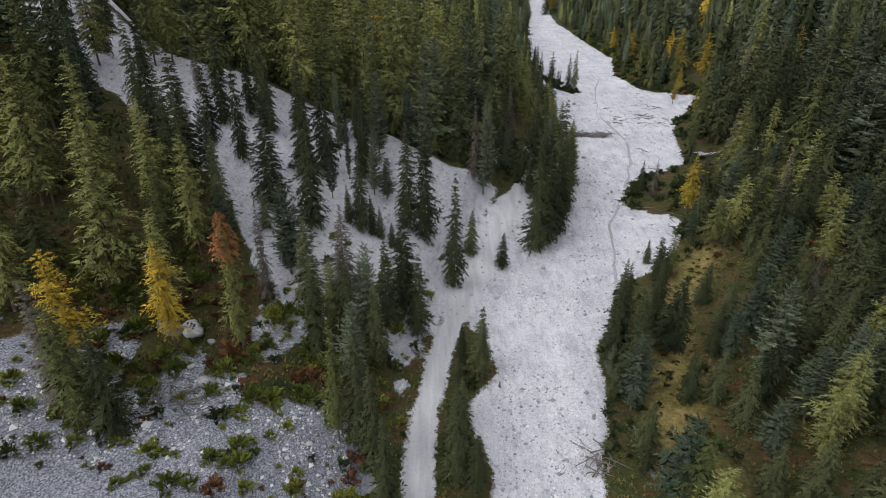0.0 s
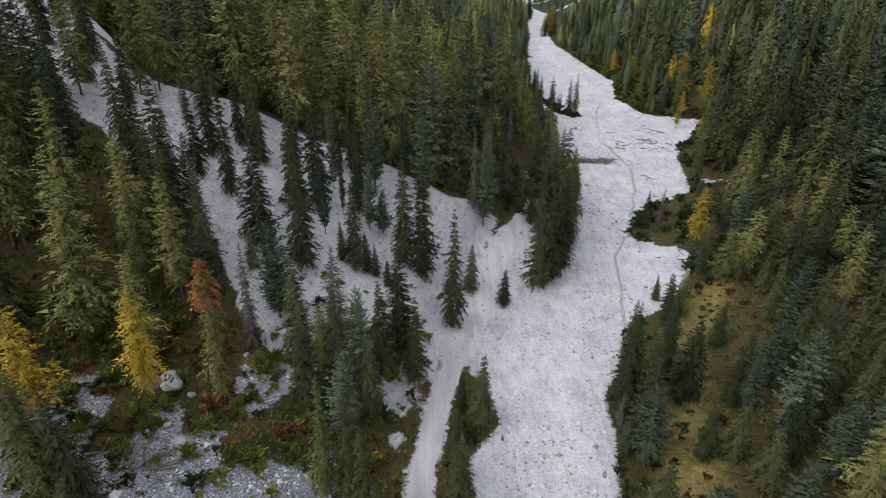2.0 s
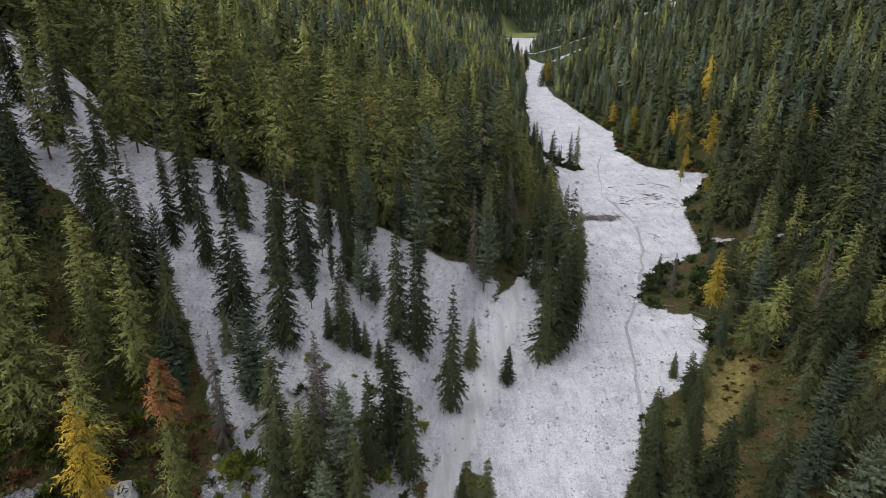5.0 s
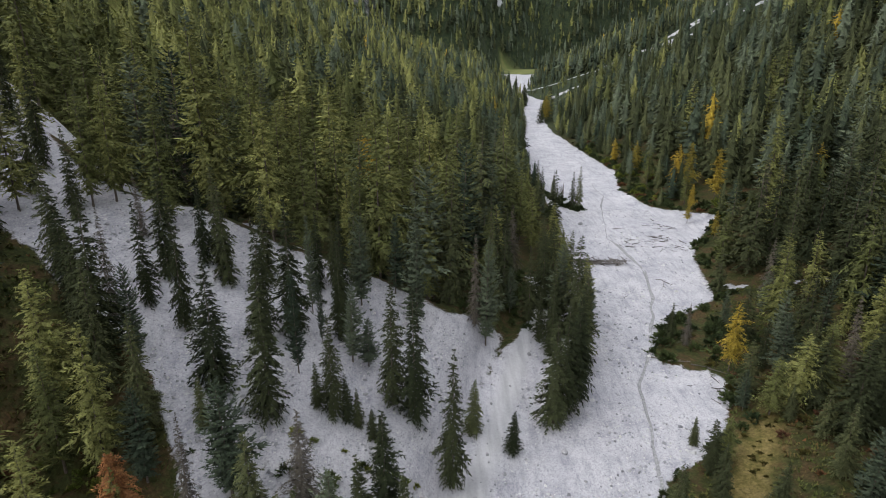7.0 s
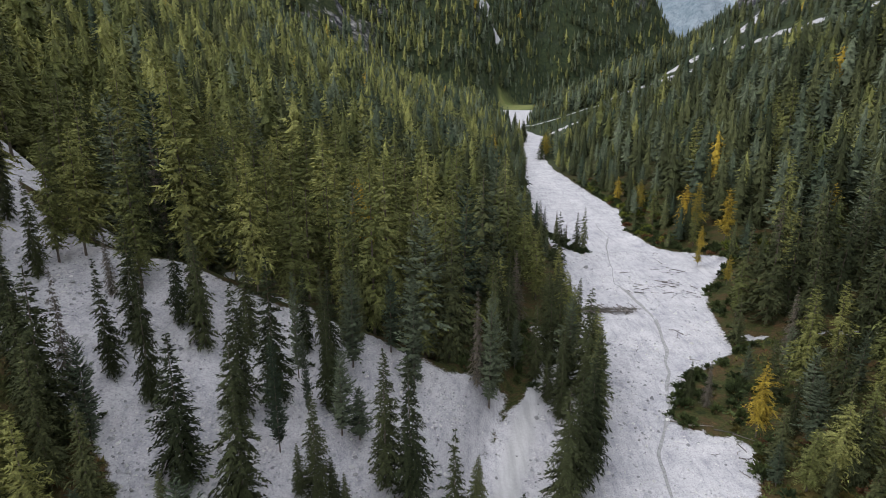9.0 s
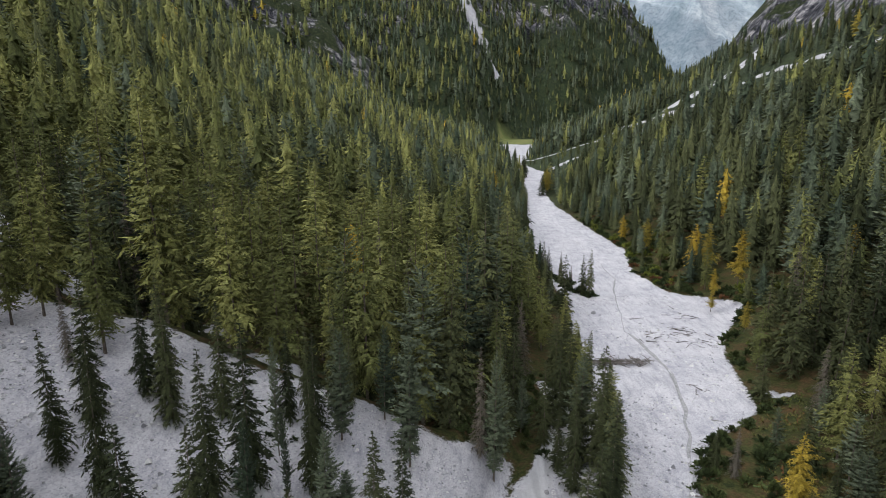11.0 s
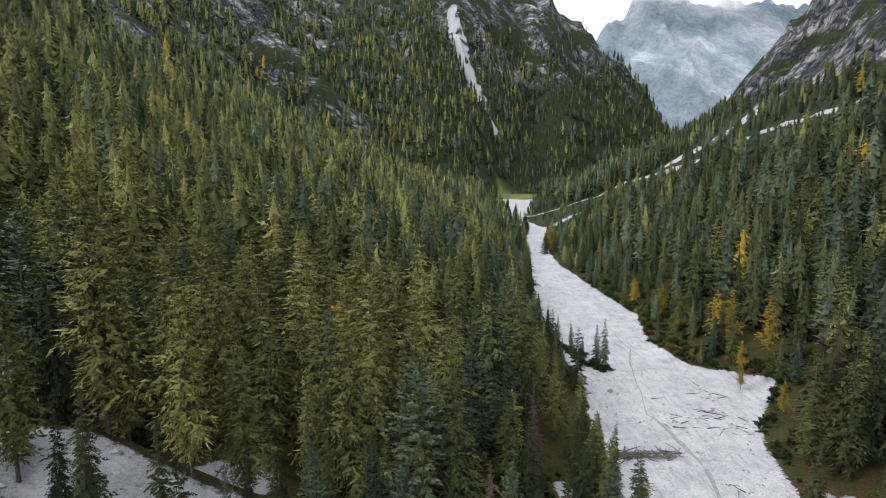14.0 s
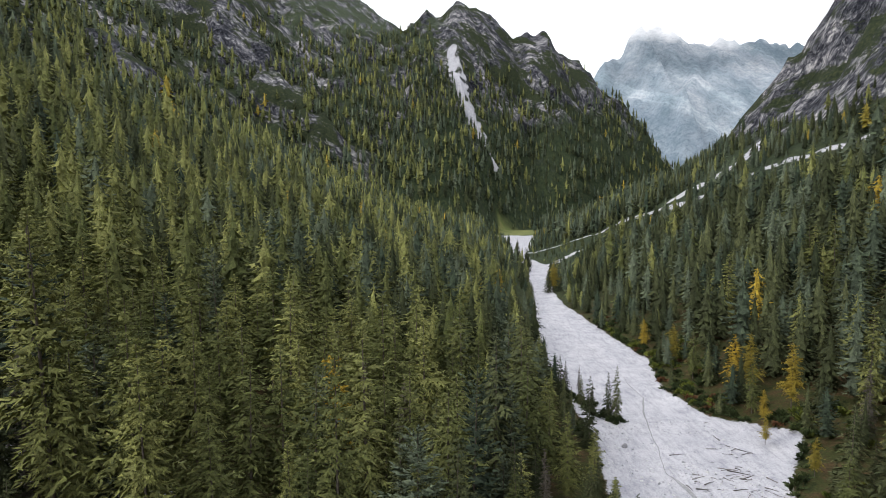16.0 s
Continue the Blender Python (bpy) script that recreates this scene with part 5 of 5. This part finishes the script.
def driftwood():
    r = random.Random(61)
    jam = tagged(new("log_jam"), "dark jam of driftwood logs and branches across the gravel", "driftwood")
    jam.matrix_basis = pose(38.0, 149.6, float(height(38.0, 149.6)))
    log(-1.5, 0.2, 2, 4, 1.35, 0, 0.45, jam)
    log(-2.2, -0.5, 2, -3, 1.2, 0, 0.3, jam)
    for i in range(110):
        u = r.uniform(-5.5, 5.5)
        log(u, r.gauss(0, 0.75) + 0.05 * u, r.choice((1, 3, 4, 4)), r.gauss(0, 55), r.uniform(0.6, 1.2), r.uniform(-25, 15), r.uniform(0.1, 0.8), jam)
    pile = tagged(new("brushwood_pile"), "brown heap of dead branches on the stony slope", "driftwood")
    pile.matrix_basis = pose(-26.0, 47.5, float(height(-26.0, 47.5)), 0, 18, 0)
    for i in range(90):
        log(r.gauss(0, 2.4), r.gauss(0, 1.7), r.choice((1, 3, 4)), r.uniform(0, 360), r.uniform(0.4, 0.9), r.uniform(-14, 14), r.uniform(0.0, 0.3), pile)
    roots = tagged(new("root_pile"), "grey uprooted stumps and branches at the gravel's edge", "driftwood")
    roots.matrix_basis = pose(17.2, 46.8, float(height(17.2, 46.8)))
    for i in range(34):
        log(r.gauss(0, 1.5), r.gauss(0, 1.2), r.choice((0, 1, 3, 4)), r.gauss(-40, 50), r.uniform(0.4, 0.8), r.uniform(-8, 8), r.uniform(0.0, 0.35), roots)
    for x, y, which, turn, size in ((55.8, 168.1, 0, -25, 1.2), (57.2, 166.5, 2, -35, 0.9), (58.3, 164.9, 0, 20, 0.9), (59.8, 160.0, 1, -40, 1.2), (54.6, 157.7, 1, 50, 1.0), (54.9, 158.6, 4, 80, 1.0), (48.5, 174.6, 0, 0, 0.9), (48.9, 164.9, 0, 15, 1.0), (48.0, 160.6, 0, -5, 1.0), (49.6, 166.8, 1, 70, 0.9), (48.7, 139.1, 1, 110, 1.2), (49.9, 138.4, 4, 60, 1.0), (38.5, 133.6, 4, 70, 1.0), (38.0, 131.5, 3, 40, 1.0), (47.2, 127.7, 1, -30, 0.9), (60.2, 182.2, 1, 100, 1.2), (61.8, 190.1, 3, 10, 1.3), (13.1, 58.6, 4, 70, 0.75), (14.0, 74.0, 3, 20, 0.7), (12.6, 71.4, 3, -10, 0.6), (19.4, 76.2, 1, 60, 0.5), (19.7, 68.9, 3, 80, 0.6), (12.9, 49.1, 1, 100, 0.6), (10.2, 78.8, 3, 30, 0.6), (41.0, 96.5, 1, 110, 1.0), (42.5, 101.0, 3, 40, 1.0), (36.8, 107.6, 0, -12, 1.1), (39.5, 106.9, 2, -6, 0.8), (42.5, 105.5, 0, -20, 1.0), (44.5, 104.0, 0, -40, 1.0), (23.0, 119.5, 2, 8, 0.7), (21.5, 121.0, 0, 20, 0.9), (63.0, 176.0, 2, -50, 0.8), (62.0, 163.0, 0, -60, 1.0), (-33.0, 57.4, 2, 4, 0.9), (-35.0, 57.0, 0, -12, 0.9), (-6.5, 70.8, 4, 20, 1.0), (-7.2, 77.2, 4, 10, 1.2), (-38.0, 95.0, 1, 40, 1.0), (-34.0, 100.0, 0, 15, 0.9)):
        log(x, y, which, turn, size * 0.6, r.uniform(-6, 6))
    for cx, cy, wide, n in ((56.5, 167.0, 2.6, 16), (58.5, 158.5, 2.2, 10), (49.0, 162.5, 2.2, 9), (60.5, 176.0, 2.0, 8), (48.5, 138.5, 1.2, 5), (42.5, 100.0, 1.6, 6)):
        for i in range(n):
            log(cx + r.gauss(0, wide), cy + r.gauss(0, wide), r.choice((1, 3, 3, 4, 4)), r.gauss(-30, 45), r.uniform(0.35, 0.85), r.uniform(-6, 6))
    for x, y, turn, tilt in ((22.2, 47.0, 100, -22), (23.6, 46.0, 95, -14)):
        log(x, y, 2, turn, 1.0, tilt, 0.6, None, "grey fallen trunk with broken branches at the bank")
    st = tagged(new("tree_stump", log_mesh(77, 0.95, 0.2, 0.02, 2)), "dark weathered tree stump standing in the gravel", "stump")
    st.matrix_basis = pose(7.2, 58.9, float(height(7.2, 58.9)) + 0.4, 0, -90, 0)


stones()
pebbles()
driftwood()


# ---- dry channel ----
def channel_bed():
    """A shallow winding rill of grey fines in the gravel."""
    m, t, b = material("grey_fines", (0.2, 0.2, 0.2), 0.9, 0.2)
    t.links.new(ramp(t, noisy(t, 2.2, 8.0, 0.75, "Position"), (0.3, (0.15, 0.15, 0.155)), (0.5, (0.29, 0.288, 0.295)), (0.7, (0.46, 0.455, 0.465))), b.inputs["Base Color"])
    y = np.arange(76, 262, 0.6)
    mid = along(CHANNEL, y) + 1.2 * grain(y, 0 * y, 14, 2, 21) + 0.35 * grain(y, 0 * y, 4, 2, 24)
    half = (0.36 - 0.16 * smooth(145, 185, y) + 0.35 * grain(y, 0 * y, 6, 3, 22)) * (0.45 + 0.55 * smooth(95, 125, y))
    half = np.maximum(half, 0.08) * (1 - 0.75 * smooth(195, 225, y))
    rows = []
    for k in (-1.0, -0.35, 0.35, 1.0):
        x = mid + k * half
        rows.append(np.stack([x, y, height(x, y) + 0.16 - 0.03 * (abs(k) < 0.5)], -1))
    v = np.concatenate(rows)
    n = len(y)
    f = np.concatenate([np.stack([np.arange(n - 1) + r * n, np.arange(n - 1) + (r + 1) * n, np.arange(1, n) + (r + 1) * n, np.arange(1, n) + r * n], -1) for r in range(3)])
    tagged(new("channel", mesh_of("channel", v, f, [m], None, True)), "winding dry rill of grey fines in the gravel", "channel", kind="structure")


channel_bed()


# ---- clouds on the far peak ----
def cloud_bank():
    """Thin cloud that hangs about the far summit; its lit white is painted as emission."""
    m = bpy.data.materials.new("cloud")
    m.use_nodes = True
    t = m.node_tree
    t.nodes.clear()
    out = t.nodes.new("ShaderNodeOutputMaterial")
    mix = t.nodes.new("ShaderNodeMixShader")
    clear = t.nodes.new("ShaderNodeBsdfTransparent")
    glow = node(t, "ShaderNodeEmission", Color=(0.93, 0.95, 1.0, 1), Strength=1.05)
    n = stretched(t, 1.0, 1.0, 1.8, 0.0032, 7.0, 0.62)
    g = t.nodes.new("ShaderNodeNewGeometry")
    z = t.nodes.new("ShaderNodeSeparateXYZ")
    t.links.new(g.outputs["Position"], z.inputs[0])
    level = t.nodes.new("ShaderNodeMapRange")
    level.inputs["From Min"].default_value, level.inputs["From Max"].default_value = 780, 1090
    level.inputs["To Min"].default_value, level.inputs["To Max"].default_value = -0.32, 0.42
    level.clamp = True
    t.links.new(z.outputs["Z"], level.inputs["Value"])
    add = t.nodes.new("ShaderNodeMath")
    t.links.new(n, add.inputs[0])
    t.links.new(level.outputs[0], add.inputs[1])
    t.links.new(ramp(t, add.outputs[0], (0.44, (0, 0, 0)), (0.74, (0.97, 0.97, 0.97))), mix.inputs["Fac"])
    t.links.new(clear.outputs[0], mix.inputs[1])
    t.links.new(glow.outputs[0], mix.inputs[2])
    t.links.new(mix.outputs[0], out.inputs["Surface"])
    u, w = np.meshgrid(np.linspace(0, 1, 24), np.linspace(0, 1, 8))
    X = 700 + 2100 * u
    Y = 3560 - 160 * np.sin(3.1 * u) + 60 * w
    Z = 620 + 1100 * w
    i = np.arange(X.size).reshape(X.shape)
    f = np.stack([i[:-1, :-1], i[:-1, 1:], i[1:, 1:], i[1:, :-1]], -1).reshape(-1, 4)
    tagged(new("cloud_bank", mesh_of("cloud_bank", np.stack([X, Y, Z], -1).reshape(-1, 3), f, [m], None, True)), "thin white cloud hanging about the far summit", "cloud", kind="structure")


cloud_bank()


# ---- undergrowth ----
def undergrowth():
    """Low herbs, bilberry and dead twigs on the forest floor."""
    rng = np.random.default_rng(88)
    n = 36000
    x = np.concatenate([rng.uniform(-60, 2, n), rng.uniform(18, 75, n)])
    y = np.concatenate([rng.uniform(37, 104, n), rng.uniform(40, 135, n)])
    g, s, dl, dr = forest_masks(x, y)
    ok = (g < 0.35) & (s < 0.6) & (rng.random(len(x)) < 0.35 + 0.9 * np.clip(grain(x, y, 3, 2, 120), 0, 1)) & ((dl > 0) | (dr > -2) | (np.abs(x - 2) < 6)) & (np.abs(x) < 0.78 * y + 10)
    x, y = x[ok], y[ok]
    m = len(x)
    z = height(x, y)
    k = 3
    a = rng.random((m, k)) * 6.283
    size = rng.uniform(0.12, 0.42, (m, 1)) * (0.7 + 0.6 * rng.random((m, k)))
    foot = np.stack([x, y, z - 0.04], -1)[:, None, :] + np.stack([np.cos(a) * 0.1, np.sin(a) * 0.1, 0 * a], -1)
    side = np.stack([-np.sin(a), np.cos(a), 0 * a], -1) * size[..., None] * 0.45
    tip = foot + np.stack([np.cos(a) * size * 0.8, np.sin(a) * size * 0.8, size * rng.uniform(0.5, 1.1, (m, k))], -1)
    v = np.stack([foot - side, foot + side, tip], 2).reshape(-1, 3)
    hue = np.repeat(np.clip(0.45 + 0.45 * grain(x, y, 8, 3, 121) + rng.normal(0, 0.15, m), 0, 1), 3 * k)
    mat, t, b = material("undergrowth_leaves", (0.06, 0.07, 0.03), 0.85, 0.1)
    t.links.new(ramp(t, mask(t, "tint"), (0.0, (0.045, 0.060, 0.020)), (0.4, (0.090, 0.105, 0.030)), (0.62, (0.13, 0.11, 0.04)), (0.8, (0.15, 0.065, 0.03)), (1.0, (0.10, 0.07, 0.05))), b.inputs["Base Color"])
    me = mesh_of("undergrowth", v, np.arange(len(v)).reshape(-1, 3), [mat], hue)
    tagged(new("undergrowth", me), "olive and russet low undergrowth on the forest floor", "undergrowth", kind="stuff")


undergrowth()
